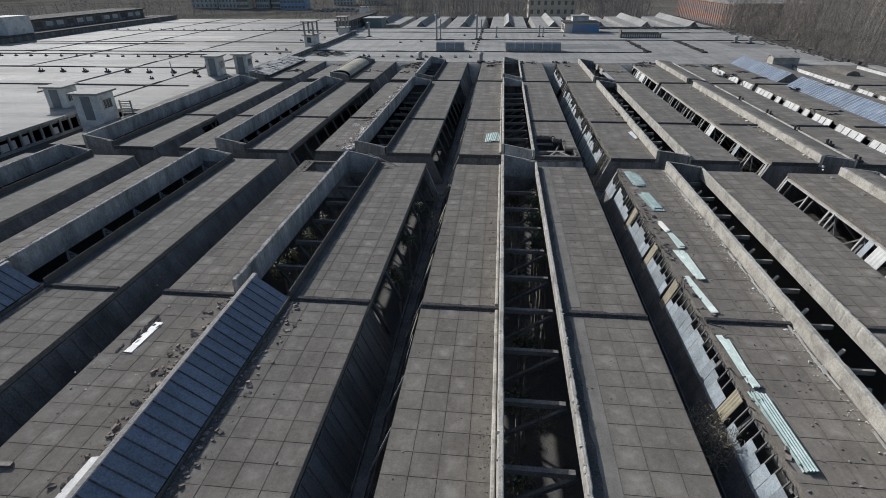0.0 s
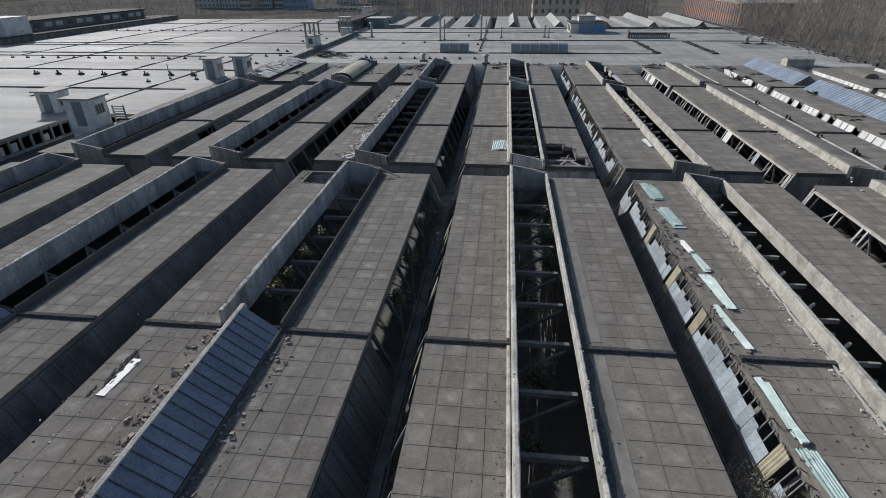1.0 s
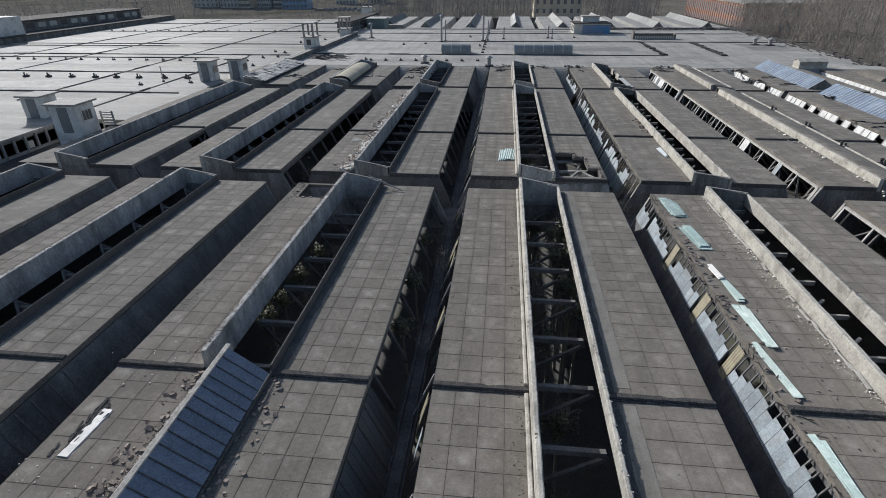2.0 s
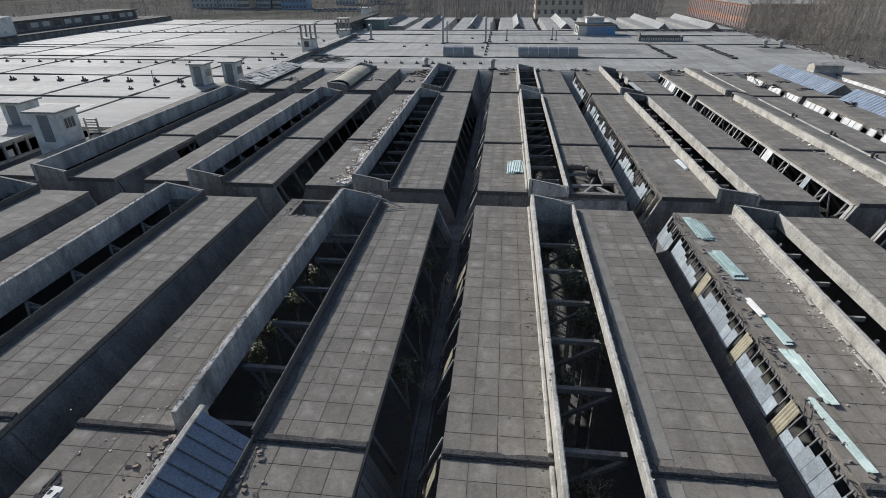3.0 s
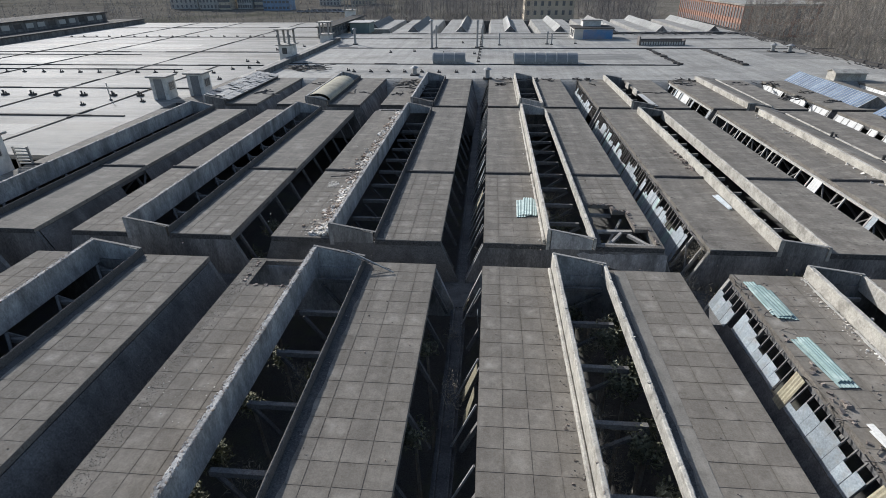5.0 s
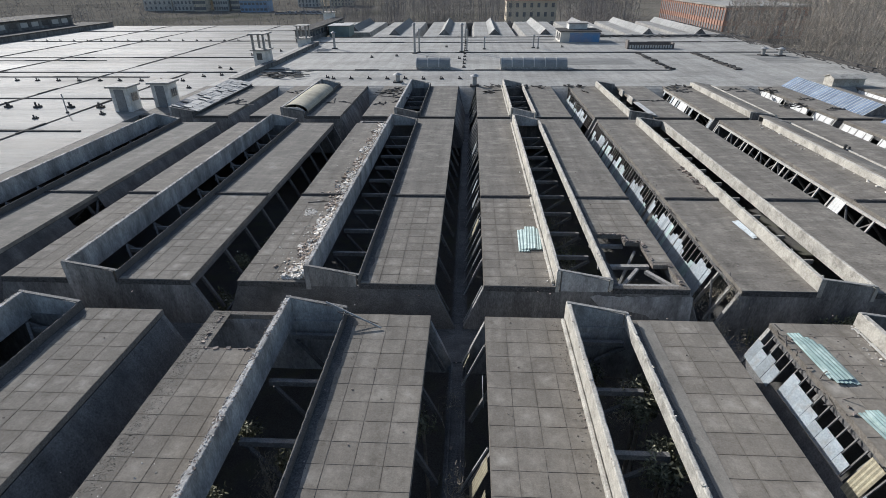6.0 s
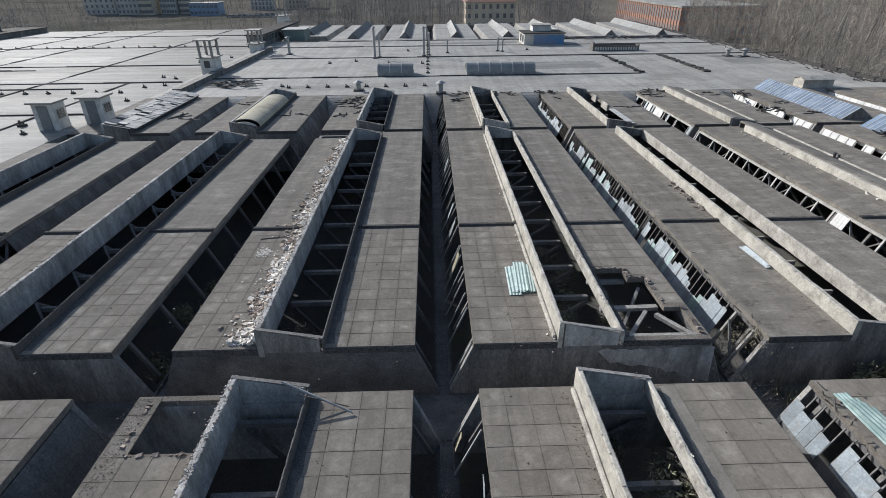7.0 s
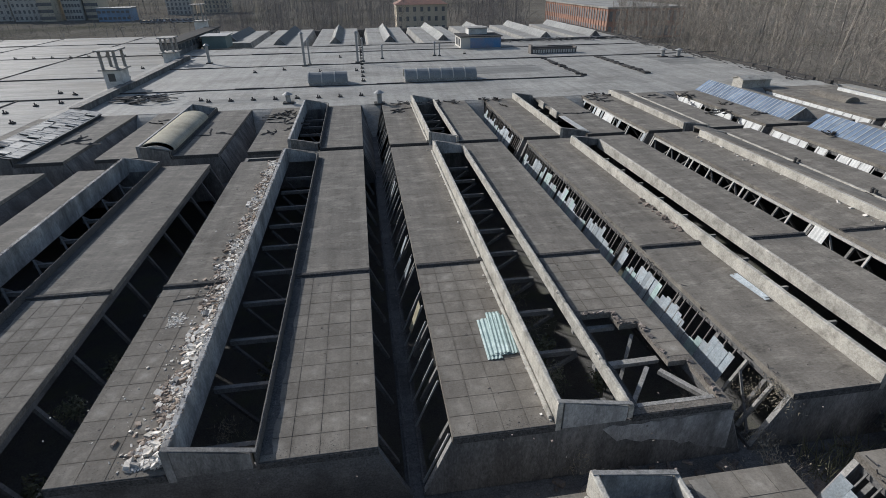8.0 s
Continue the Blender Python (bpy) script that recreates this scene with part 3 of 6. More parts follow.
def lean_glazing(k, y0, y1, top):
    """Blue-grey wired panes leaning from the ridge wall to the low curb, with thin bars between."""
    sl = PERIOD * k + S_L
    d = Vector((LEAN_RUN, 0, -LEAN_FALL)).normalized()
    along = Vector((0, -1, 0))
    base = Matrix((along, d, along.cross(d))).transposed().to_4x4()
    flip = 1 if along.cross(d).z > 0 else -1
    bar = piece_mesh("glazing_rib", 0.032, lean_len, 0.025, DARKFELT)
    r = random.Random(k + 40)
    for i, y in enumerate(gauge(y0, y1, 0.394)[:-1]):
        pending_pieces.append(("pane", blue_mesh, top, Matrix.Translation((sl + 1.092, y + 0.197, 1.05)) @ base @ pose(0, 0, 0, r.uniform(-0.5, 0.5), r.uniform(-0.7, 0.7), 0)))
        pending_pieces.append(("glazing_rib", bar, top, Matrix.Translation((sl + 1.092, y, 1.05 + 0.008 * flip)) @ base))


def gable_glazing(k, y0, y1, top, peak, mat, x0=0.9, x1=3.0, one_side=False):
    ox = PERIOD * k
    mid = ox + (x0 + x1) / 2
    n = round((y1 - y0) / 0.47)
    for s, xe in ((-1, ox + x0), (1, ox + x1)):
        d = Vector((xe - mid, 0, -peak)).normalized()
        along = Vector((0, -1 if s > 0 else 1, 0))
        base = Matrix((along, d, along.cross(d))).transposed().to_4x4()
        L = math.hypot(xe - mid, peak)
        pane = piece_mesh("ridge_pane", 0.455, L, 0.015, mat)
        bar = piece_mesh("ridge_rib", 0.05, L, 0.04, WHITESHEET)
        for i in range(n):
            y = y0 + (i + 0.5) * (y1 - y0) / n
            pending_pieces.append(("pane", pane, top, Matrix.Translation((mid, y, peak)) @ base))
            pending_pieces.append(("glazing_rib", bar, top, Matrix.Translation((mid, y - 0.235, peak)) @ base))
    for y in (y0, y1 - 0.12):
        bm = bmesh.new()
        prism(bm, [(ox + x0, 0.0), (ox + x1, 0.0), (mid, peak - 0.02)], y, y + 0.12)
        part("gable", bm, PLASTER, top)


def vault_cover(k, y0, y1, top, h, mat):
    ox = PERIOD * k
    bm = bmesh.new()
    n = 20
    prof = []
    for i in range(n + 1):
        a = math.pi * i / n
        prof.append((ox + (S_L + S_R) / 2 + math.cos(a) * (S_R - S_L + 0.1) / 2, 0.3 + h * math.sin(a)))
    inner = [(x * 1.0, z - 0.06) for x, z in prof]
    prism(bm, prof + inner[::-1], y0, y1)
    part("vault_cover", bm, mat, top, "rounded sheet cover over the lantern")
    bm = bmesh.new()
    prism(bm, [(ox + S_L + 0.02, -0.1), (ox + S_R - 0.02, -0.1)] + [(ox + (S_L + S_R) / 2 + math.cos(math.pi * i / 12) * 1.02, 0.24 + (h - 0.12) * math.sin(math.pi * i / 12)) for i in range(13)], y0 - 0.38, y0 - 0.3)
    part("vault_end", bm, PALEWALL, top, "pale end wall below the rounded cover")


LANTERN_H = {1: (0.54, 0.24), 2: (0.46, 0.2), 3: (0.2, 0.2), 4: (0.2, 0.2)}
LABELS = {-1: "flat-topped roof monitor with crumbling edges and a tall grey lantern wall",
          0: "flat-topped roof monitor with pale lantern walls and open sides",
          1: "flat-topped roof monitor with loose grey sheets on its sloping side",
          2: "flat-topped roof monitor with an open lattice side and pale wall",
          3: "flat-topped roof monitor with a blue glazed ridge light"}


def monitor(k, b, panels=False):
    y0, y1, joint = BLOCKS[b]
    if b == 1 and k <= -2:
        y1 = 59.5
    ye = min(y1, 59.7) if b == 1 else y1     # far end of the lantern
    ox = PERIOD * k
    top = thing("roof_monitor", LABELS.get(k, "flat-topped concrete roof monitor with a dark sloping side and lantern"), "roof monitor", "roof monitors")
    xl, xr, sl, sr = ox + X_L, ox + X_R, ox + S_L, ox + S_R
    holes = HOLES.get((k, b), [])
    for a, c in ((xl, sl), (sr, xr)):
        mine = [h for h in holes if h[0] >= a - 0.3 and h[1] <= c + 0.3]
        bm = bmesh.new()
        yp = joint if b == 1 else y1
        slab_with_holes(bm, a, c, y0, yp, -0.2, -0.008 if panels else 0.0, mine)
        part("roof_slab", bm, JOINTDIRT if panels else FELT, top)
        if yp < y1:
            bm = bmesh.new()
            slab_with_holes(bm, a, c, yp, y1, -0.2, 0.0, mine)
            part("roof_slab", bm, FELT, top, "smooth felted stretch of the flat top")
        bm = bmesh.new()
        worn_bar(bm, -0.035, -0.003, a + 0.01, c - 0.01, -0.24, -0.02, 0.03, k * 5 + b, 0.3)
        bmesh.ops.transform(bm, matrix=Matrix(((0, 1, 0, 0), (1, 0, 0, y0), (0, 0, 1, 0), (0, 0, 0, 1))), verts=bm.verts)
        part("drip_edge", bm, DARKFELT, top, "dark felt drip along the slab end")
        e, s = (a, 1) if a == xl else (c, -1)
        bm = bmesh.new()
        box(bm, min(e + s * 0.05, e + s * 0.25), max(e + s * 0.05, e + s * 0.25), y0 + 0.21, y1 - 0.21, -0.44, -0.203)
        part("edge_beam", bm, CONCRETE if k == 2 and a == xl else DARKCON, top)
        if joint:
            bm = bmesh.new()
            worn_bar(bm, -0.1, 0.12, a, c, 0.0, 0.1, 0.07, k * 7 + b, 0.2)
            worn_bar(bm, -0.17, -0.085, a, c, 0.0, 0.04, 0.03, k * 7 + b + 50)
            bmesh.ops.transform(bm, matrix=Matrix(((0, 1, 0, 0), (1, 0, 0, joint), (0, 0, 1, 0), (0, 0, 0, 1))), verts=bm.verts)
            part("joint_curb", bm, DARKFELT, top, "raised expansion joint covered in dark felt")
        if panels:
            rows = gauge(max(y0, 6.2), yp, PL)
            for yy, yn in zip(rows, rows[1:]):
                for i in range(4):
                    x, y = a + (c - a) * (i + 0.5) / 4, (yy + yn) / 2
                    if not in_hole(k, b, x, y):
                        pending_panels.append((top, x, y, (c - a) / 4 / PW, (yn - yy) / PL))
    # lantern walls
    hl, hr = LANTERN_H.get(k, (0.74, 0.33))
    # Sunlit walls take cream; walls seen from their shaded side a greyer copy.
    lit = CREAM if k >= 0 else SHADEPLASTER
    if k < 3 and ye < y1:
        bm = bmesh.new()
        box(bm, sl + 0.002, sr - 0.002, ye, y1, -0.2, -0.003)
        part("roof_slab", bm, FELT, top)
    if k < 3:
        for lo, hi in ([(y0, joint), (joint, ye)] if joint else [(y0, ye)]):
            lean = k < 0 and b == 0 and hi == joint
            bm = bmesh.new()
            if lean:
                worn_bar(bm, sl + 0.9, sl + 1.09, lo, hi, -0.2, 1.07, 0.02, k * 31 + b, 0.4)
                box(bm, sl + 0.002, sl + 0.898, lo, hi, -0.2, -0.004)
            else:
                worn_bar(bm, sl, sl + (0.16 if k == 0 else 0.2), lo, hi, -0.34 if k < 0 else -0.25, hl, 0.05 if k < 0 else 0.035, k * 31 + b + int(lo), 0.25)
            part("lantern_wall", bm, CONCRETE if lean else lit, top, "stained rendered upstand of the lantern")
            if (k, b) == (1, 2):
                # this curb has largely come down: a slipped white board and two stumps are left
                bm = bmesh.new()
                beam(bm, (sr - 0.05, lo + 0.3, 0.1), (sr - 0.2, lo + 5.2, 0.12), 0.5, 0.05)
                part("slipped_board", bm, WHITESHEET, top, "slipped white board in place of the curb")
                for p, q in ((6.6, 8.4), (10.2, 11.6)):
                    bm = bmesh.new()
                    worn_bar(bm, sr - 0.14, sr, lo + p, lo + q, -0.4, 0.2, 0.12, int(p), 0.1)
                    part("lantern_curb", bm, CREAM, top, "broken stump of the curb")
                continue
            bm = bmesh.new()
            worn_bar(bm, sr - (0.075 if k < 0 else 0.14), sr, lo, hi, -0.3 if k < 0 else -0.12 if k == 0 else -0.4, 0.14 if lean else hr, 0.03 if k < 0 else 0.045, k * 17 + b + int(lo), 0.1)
            # Cream where the sunlit face shows, shade-darkened plaster where the other does.
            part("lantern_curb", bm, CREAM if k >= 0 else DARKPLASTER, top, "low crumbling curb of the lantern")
        for y in (y0 + 0.003, ye - 0.163):
            bm = bmesh.new()
            prism(bm, [(sl + 0.21, -0.2), (sr - 0.17, -0.2), (sr - 0.17, hr - 0.03), (sl + 0.21, hl - 0.03)], y, y + 0.16)
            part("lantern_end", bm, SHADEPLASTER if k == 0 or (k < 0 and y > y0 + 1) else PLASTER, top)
            bm = bmesh.new()
            beam(bm, (sl + 0.02, y + 0.08, hl + 0.012), (sr - 0.02, y + 0.08, hr + 0.012), 0.13, 0.03)
            part("coping", bm, CONCRETE if k >= 0 else DIMCON, top)
    # strips at the lantern's feet: painted curb shadow, and a pale render fillet
    if k <= 0:
        for lo, hi in ([(max(y0, 5.0), joint), (joint, ye)] if joint else [(y0, ye)]):
            r = random.Random(k * 13 + b + int(lo))
            bm = bmesh.new()
            n = max(2, int((hi - lo - 0.4) / 0.5))
            rows = [[bm.verts.new(p) for p in ((sr + 0.004, y, 0.012), (sr + 0.27 + r.uniform(-0.06, 0.06), y, 0.012), (sr + 0.27, y, -0.03), (sr + 0.004, y, -0.03))]
                    for y in [lo + 0.2 + (hi - lo - 0.4) * i / n for i in range(n + 1)]]
            for p, q in zip(rows, rows[1:]):
                for i in range(4):
                    bm.faces.new((p[i], p[(i + 1) % 4], q[(i + 1) % 4], q[i]))
            bm.faces.new(rows[0][::-1])
            bm.faces.new(rows[-1])
            part("flashing", bm, SHADOWSTRIP, top, "dark strip deepening the curb's shadow on the roof")
            if k == 0:
                bm = bmesh.new()
                worn_bar(bm, sl - 0.14, sl - 0.02, lo + 0.2, hi - 0.2, -0.01, 0.13, 0.03, b + int(lo) + 9, 0.4)
                part("flashing", bm, CREAM, top, "pale render fillet along the foot of the wall")
    if (k, b) == (0, 0):
        for lo, hi in ((5.5, 16.1), (16.8, 24.0), (24.1, 32.3)):
            bm = bmesh.new()
            worn_bar(bm, sr + 0.3, sr + 0.78, lo, hi, -0.02, 0.011, 0.004, int(lo), 0.5)
            part("felt_strip", bm, PALEFELT, top, "paler mended strip of felt")
    # end walls
    for y in (y0 + 0.01, y1 - 0.21):
        bm = bmesh.new()
        prism(bm, [(xl - FOOT, -DROP - 0.4), (xr + FOOT, -DROP - 0.4), (xr + FOOT, -DROP), (xr, -0.21), (xl, -0.21), (xl - FOOT, -DROP)], y, y + 0.2)
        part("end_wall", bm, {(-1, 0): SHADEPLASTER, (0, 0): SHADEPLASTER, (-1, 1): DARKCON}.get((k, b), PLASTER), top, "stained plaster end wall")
        for s, xe in ((-1, xl), (1, xr)):
            if k < 0:
                continue
            bm = bmesh.new()
            beam(bm, (xe, y + 0.1, -0.18), (xe + s * FOOT, y + 0.1, -DROP + 0.02), 0.16, 0.05)
            part("verge", bm, CONCRETE, top, "sloping concrete verge of the end wall")
    # frames
    if k < 3:
        ys = [y0 + 1.2 + i * BAY for i in range(int((y1 - y0 - 1.0) / BAY) + 1)]
        for y in ys:
            if 4 < y < ye - 0.4:
                truss(k, y, top)
    # lanterns
    if k in (-1, -2, -3) and b == 0:
        lean_glazing(k, 2.0, 16.2, top)
    if k == 2:
        bm = bmesh.new()
        arc = [(sl + 0.21 + 2.1 * (1 - math.cos(math.pi * i / 16)), 0.02 + 0.42 * math.cos(math.pi * i / 16 / 1.05) + 0.1 * math.sin(math.pi * i / 8)) for i in range(9)]
        prism(bm, [(x, z - 0.06) for x, z in arc] + arc[::-1], y0 + 0.17, y1 - 0.17)
        for ya in (y0 + 0.2, y1 - 0.3):
            eb = bmesh.new()
            prism(eb, [(sl + 0.21, -0.002), (arc[-1][0] - 0.02, -0.002)] + [(x, z - 0.065) for x, z in arc[::-1] if z > 0.07], ya, ya + 0.1)
            part("lid_end", eb, DARKCON, top, "dark curved end wall of the lantern cover")
        part("lantern_lid", bm, FELT, top, "felted cover over the lantern")
    if k in (3, 4):
        bm = bmesh.new()
        box(bm, sl, sr, y0, y1, -0.2, -0.004)
        part("roof_slab", bm, FELT, top)
        if k == 3:
            gable_glazing(k, y0 + 0.8, y1 + (0, -0.5, 0.3)[b], top, 0.95, SKYGLASS, 0.2, 2.9)
    if (k, b) == (-3, 2):
        # collapsed rooflight: a frame of thin bars with some grimy panes left in it
        r = random.Random(12)
        bar = piece_mesh("collapsed_bar", 0.05, 2.5, 0.05, METAL)
        rail = piece_mesh("collapsed_rail", y1 - y0 - 0.8, 0.05, 0.05, METAL)
        old = [piece_mesh("grimy_pane", 0.4, 0.76, 0.012, m) for m in (DULLGLASS, DULLGLASS, METAL)]
        d = Vector((2.3, 0, -0.5)).normalized()
        base = Matrix((Vector((0, -1, 0)), d, Vector((0, -1, 0)).cross(d))).transposed().to_4x4()
        for q in (0.05, 0.83, 1.62, 2.42):
            pending_pieces.append(("glazing_rail", rail, top, Matrix.Translation((sl + 0.1, (y0 + y1) / 2 - 0.1, hl + 0.06)) @ base @ pose(0, q, 0)))
        for y in gauge(y0 + 0.3, y1 - 0.5, 0.44):
            pending_pieces.append(("glazing_rib", bar, top, Matrix.Translation((sl + 0.1, y, hl + 0.05)) @ base @ pose(0, 0, 0, r.uniform(-1, 1), 0, r.uniform(-2, 2))))
            for q in range(3):
                if r.random() < 0.84:
                    pending_pieces.append(("pane", r.choice(old), top, Matrix.Translation((sl + 0.1, y + 0.22, hl + 0.09)) @ base @ pose(r.uniform(-0.03, 0.03), 0.05 + q * 0.79 + r.uniform(-0.05, 0.1), 0, r.uniform(-4, 3), r.uniform(-2, 2), r.uniform(-3, 3))))
    if (k, b) == (-2, 2):
        vault_cover(k, y0 + 0.5, y1 - 3.6, top, 0.6, VAULT)
    # sides
    right_closed = {(-3, 0): 0.0, (-3, 1): 0.06, (-3, 2): 0.0, (-2, 0): 0.0, (-2, 2): 0.0, (-1, 2): 0.1}
    if (k, b) in right_closed:
        if (k, b) == (-3, 1):
            clad_side(k, "R", y0 + 0.25, 41.0, top)
            clad_side(k, "R", 43.6, y1 - 0.25, top)
            lattice(k, "R", 40.8, 43.8, top)
        else:
            clad_side(k, "R", y0 + 0.25, y1 - 0.25, top, PLASTER if b == 2 else None)
    elif k >= 0:
        # Right sides out of view: boarding added to keep the interior dark.
        clad_side(k, "R", y0 + 0.25, y1 - 0.25, top)
    elif k == -1 and b == 0:
        closed_side(k, "R", 2.0, 16.2, top, dark_mesh, 0.6, "pane", 0.06, 3)
        glazing_bars(k, "R", 2.0, 16.2, 0.6, top, IRON, 0.05)
    if k == -2 and b == 0:
        glazing_bars(k, "R", 2.0, 16.2, 0.6, top, IRON, 0.05)
    if k == 2:
        lattice(k, "R" if k < 0 else "L", max(y0, 4) + 0.3, y1 - 0.3, top)
    lo = max(y0, 4.0) + 0.3
    if k == 0:
        glazing_bars(k, "L", lo, y1 - 0.2, 1.05, top, METAL, 0.06, 0.75 if b == 0 else 0.3, 40 + b)
        if b == 0:
            pending_pieces.append(("yellow_sheet", yellow_mesh, top, slope_pose(k, "L", 26.2, 0.0) @ pose(0, 0, 0.06, -2, 0, 3)))
            pending_pieces.append(("yellow_sheet", yellow_mesh, top, slope_pose(k, "L", 31.6, 0.72) @ pose(0, 0, 0.1, -14, 0, -74)))
    elif k == 1 and b == 0:
        fitted_sheets(k, lo + 0.3, y1 - 0.05, top, 60, gaps=((30.35, 30.85),), yellow=(13.0, 19.3, 22.5, 26.6))
        # Dark board added where the slope is an open, shaded gap.
        bm = bmesh.new()
        box(bm, -(y1 - lo) / 2, (y1 - lo) / 2, 0, SLOPE * 0.42, -0.03, 0.0)
        ob = part("side_board", bm, DARKCON, top, "dark board standing in for the shaded gap at the slope foot")
        ob.matrix_basis = slope_pose(k, "L", (lo + y1) / 2, 0.575)
    elif k == 1:
        glazing_bars(k, "L", lo + (2.0 if b == 1 else 0), y1 - 0.2, 0.43, top, IRON, 0.045, 0.08, 50 + b, 0.5)
        sheeted_side(k, lo + 2.1, y1 - 0.8, top, 60 + b, teal=0.14, missing=0.05)
    elif k == 2:
        glazing_bars(k, "L", lo, y1 - 0.2, 4.84, top, PALECON, 0.12, 0.05, 70 + b)
        r = random.Random(80 + b)
        for y in gauge(lo, y1 - 0.5, 0.88):
            if r.random() < (0.16 if b < 2 else 0.4):
                pending_pieces.append(("sheet", white_mesh if r.random() < 0.4 else sheet_meshes[1.95], top, slope_pose(k, "L", y, 0.06) @ pose(0, 0, 0.05, 0, 0, r.uniform(-3, 3))))
    elif k >= 3:
        closed_side(k, "L", lo, y1 - 0.3, top, white_mesh, 0.9, "sheet", 0.2, 90 + b + k)
        glazing_bars(k, "L", lo, y1 - 0.2, 0.9, top, CONCRETE, 0.07, 0.0, 95)
    elif k == -1 and b == 0:
        glazing_bars(k, "L", lo, y1 - 0.2, 1.05, top, METAL, 0.06, 0.2, 45 + b)
    else:
        # Unseen left sides, boarded over to hold light out of the hall.
        clad_side(k, "L", y0 + 0.25, y1 - 0.25, top)
    return top


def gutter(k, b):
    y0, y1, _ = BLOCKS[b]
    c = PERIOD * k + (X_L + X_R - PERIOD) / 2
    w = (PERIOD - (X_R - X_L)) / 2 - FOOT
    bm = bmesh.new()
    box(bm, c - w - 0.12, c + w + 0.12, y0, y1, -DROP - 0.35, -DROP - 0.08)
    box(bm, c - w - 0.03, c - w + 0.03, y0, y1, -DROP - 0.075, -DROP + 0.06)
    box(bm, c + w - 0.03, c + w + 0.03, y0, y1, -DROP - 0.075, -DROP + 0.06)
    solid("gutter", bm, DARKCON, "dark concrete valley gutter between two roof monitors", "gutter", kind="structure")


def valley_end(k):
    """Felted ramp by which the north roof runs down into a valley."""
    c = PERIOD * k + (X_L + X_R - PERIOD) / 2
    w = (PERIOD - (X_R - X_L)) / 2
    bm = bmesh.new()
    n = 7
    rows = []
    for i in range(n + 1):
        t = i / n
        y, z, hw = 75.44 - 3.6 * t, -0.03 - (DROP + 0.05) * t ** 1.4, w - 0.02 - FOOT * t ** 1.2 * 0.98
        rows.append([bm.verts.new(p) for p in ((c - hw, y, z), (c + hw, y, z), (c + hw, y, z - 0.12), (c - hw, y, z - 0.12))])
    for a, d in zip(rows, rows[1:]):
        for i in range(4):
            j = (i + 1) % 4
            bm.faces.new((a[i], a[j], d[j], d[i]))
    bm.faces.new(rows[0][::-1])
    bm.faces.new(rows[-1])
    solid("valley_ramp", bm, FLAT, "felted ramp where the flat roof runs down into the valley", "roof", kind="structure")


MONITORS = {}
for k in range(-2, 5):
    valley_end(k)
for b in range(3):
    for k in range(-3, 5):
        MONITORS[(k, b)] = monitor(k, b, panels=(b == 0 and -2 <= k <= 2) or (b == 1 and -2 <= k <= 0))
        gutter(k, b)
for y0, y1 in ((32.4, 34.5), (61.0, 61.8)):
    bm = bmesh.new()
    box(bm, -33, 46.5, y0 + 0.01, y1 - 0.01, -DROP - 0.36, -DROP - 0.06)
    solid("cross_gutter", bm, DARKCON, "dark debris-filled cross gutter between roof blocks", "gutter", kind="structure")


# ---- flat roofs: seams, vents, huts, towers ----
def seam(name, x0, x1, y0, y1, h=0.09):
    bm = bmesh.new()
    worn = random.Random(int(x0 * 7 + y0))
    along_x = (x1 - x0) > (y1 - y0)
    n = max(2, int(max(x1 - x0, y1 - y0) / 3))
    for i in range(n):
        dz, dw = worn.uniform(-0.03, 0.03), worn.uniform(-0.04, 0.04)
        if along_x:
            a, c = x0 + (x1 - x0) * i / n, x0 + (x1 - x0) * (i + 1) / n
            box(bm, a, c, y0 - dw, y1 + dw, 0.0, h + dz)
        else:
            a, c = y0 + (y1 - y0) * i / n, y0 + (y1 - y0) * (i + 1) / n
            box(bm, x0 - dw, x1 + dw, a, c, 0.0, h + dz)
    solid(name, bm, DARKFELT, "dark felted seam running across the flat roof", "roof seam", kind="structure")


for y, x0, x1 in ((84.0, -90, -32.5), (97.0, -90, -32.5), (118.0, -90, -35), (56.4, -90, -34), (68.4, -90, -33), (80.6, -90, -42), (94.0, -90, -56),
                  (137.0, -90, -40), (85.7, -30, 22.1), (102.0, -30, 50), (115.2, -30, 46), (123.6, -30, 46)):
    seam("roof_seam", x0, x1, y - 0.12, y + 0.12)
for x, y0, y1 in ((-48.3, 52, 150), (-64.2, 68, 150), (-75.5, 81, 150), (-38.6, 46, 84)):
    seam("roof_seam", x - 0.1, x + 0.1, y0, y1, 0.07)


rq = random.Random(15)
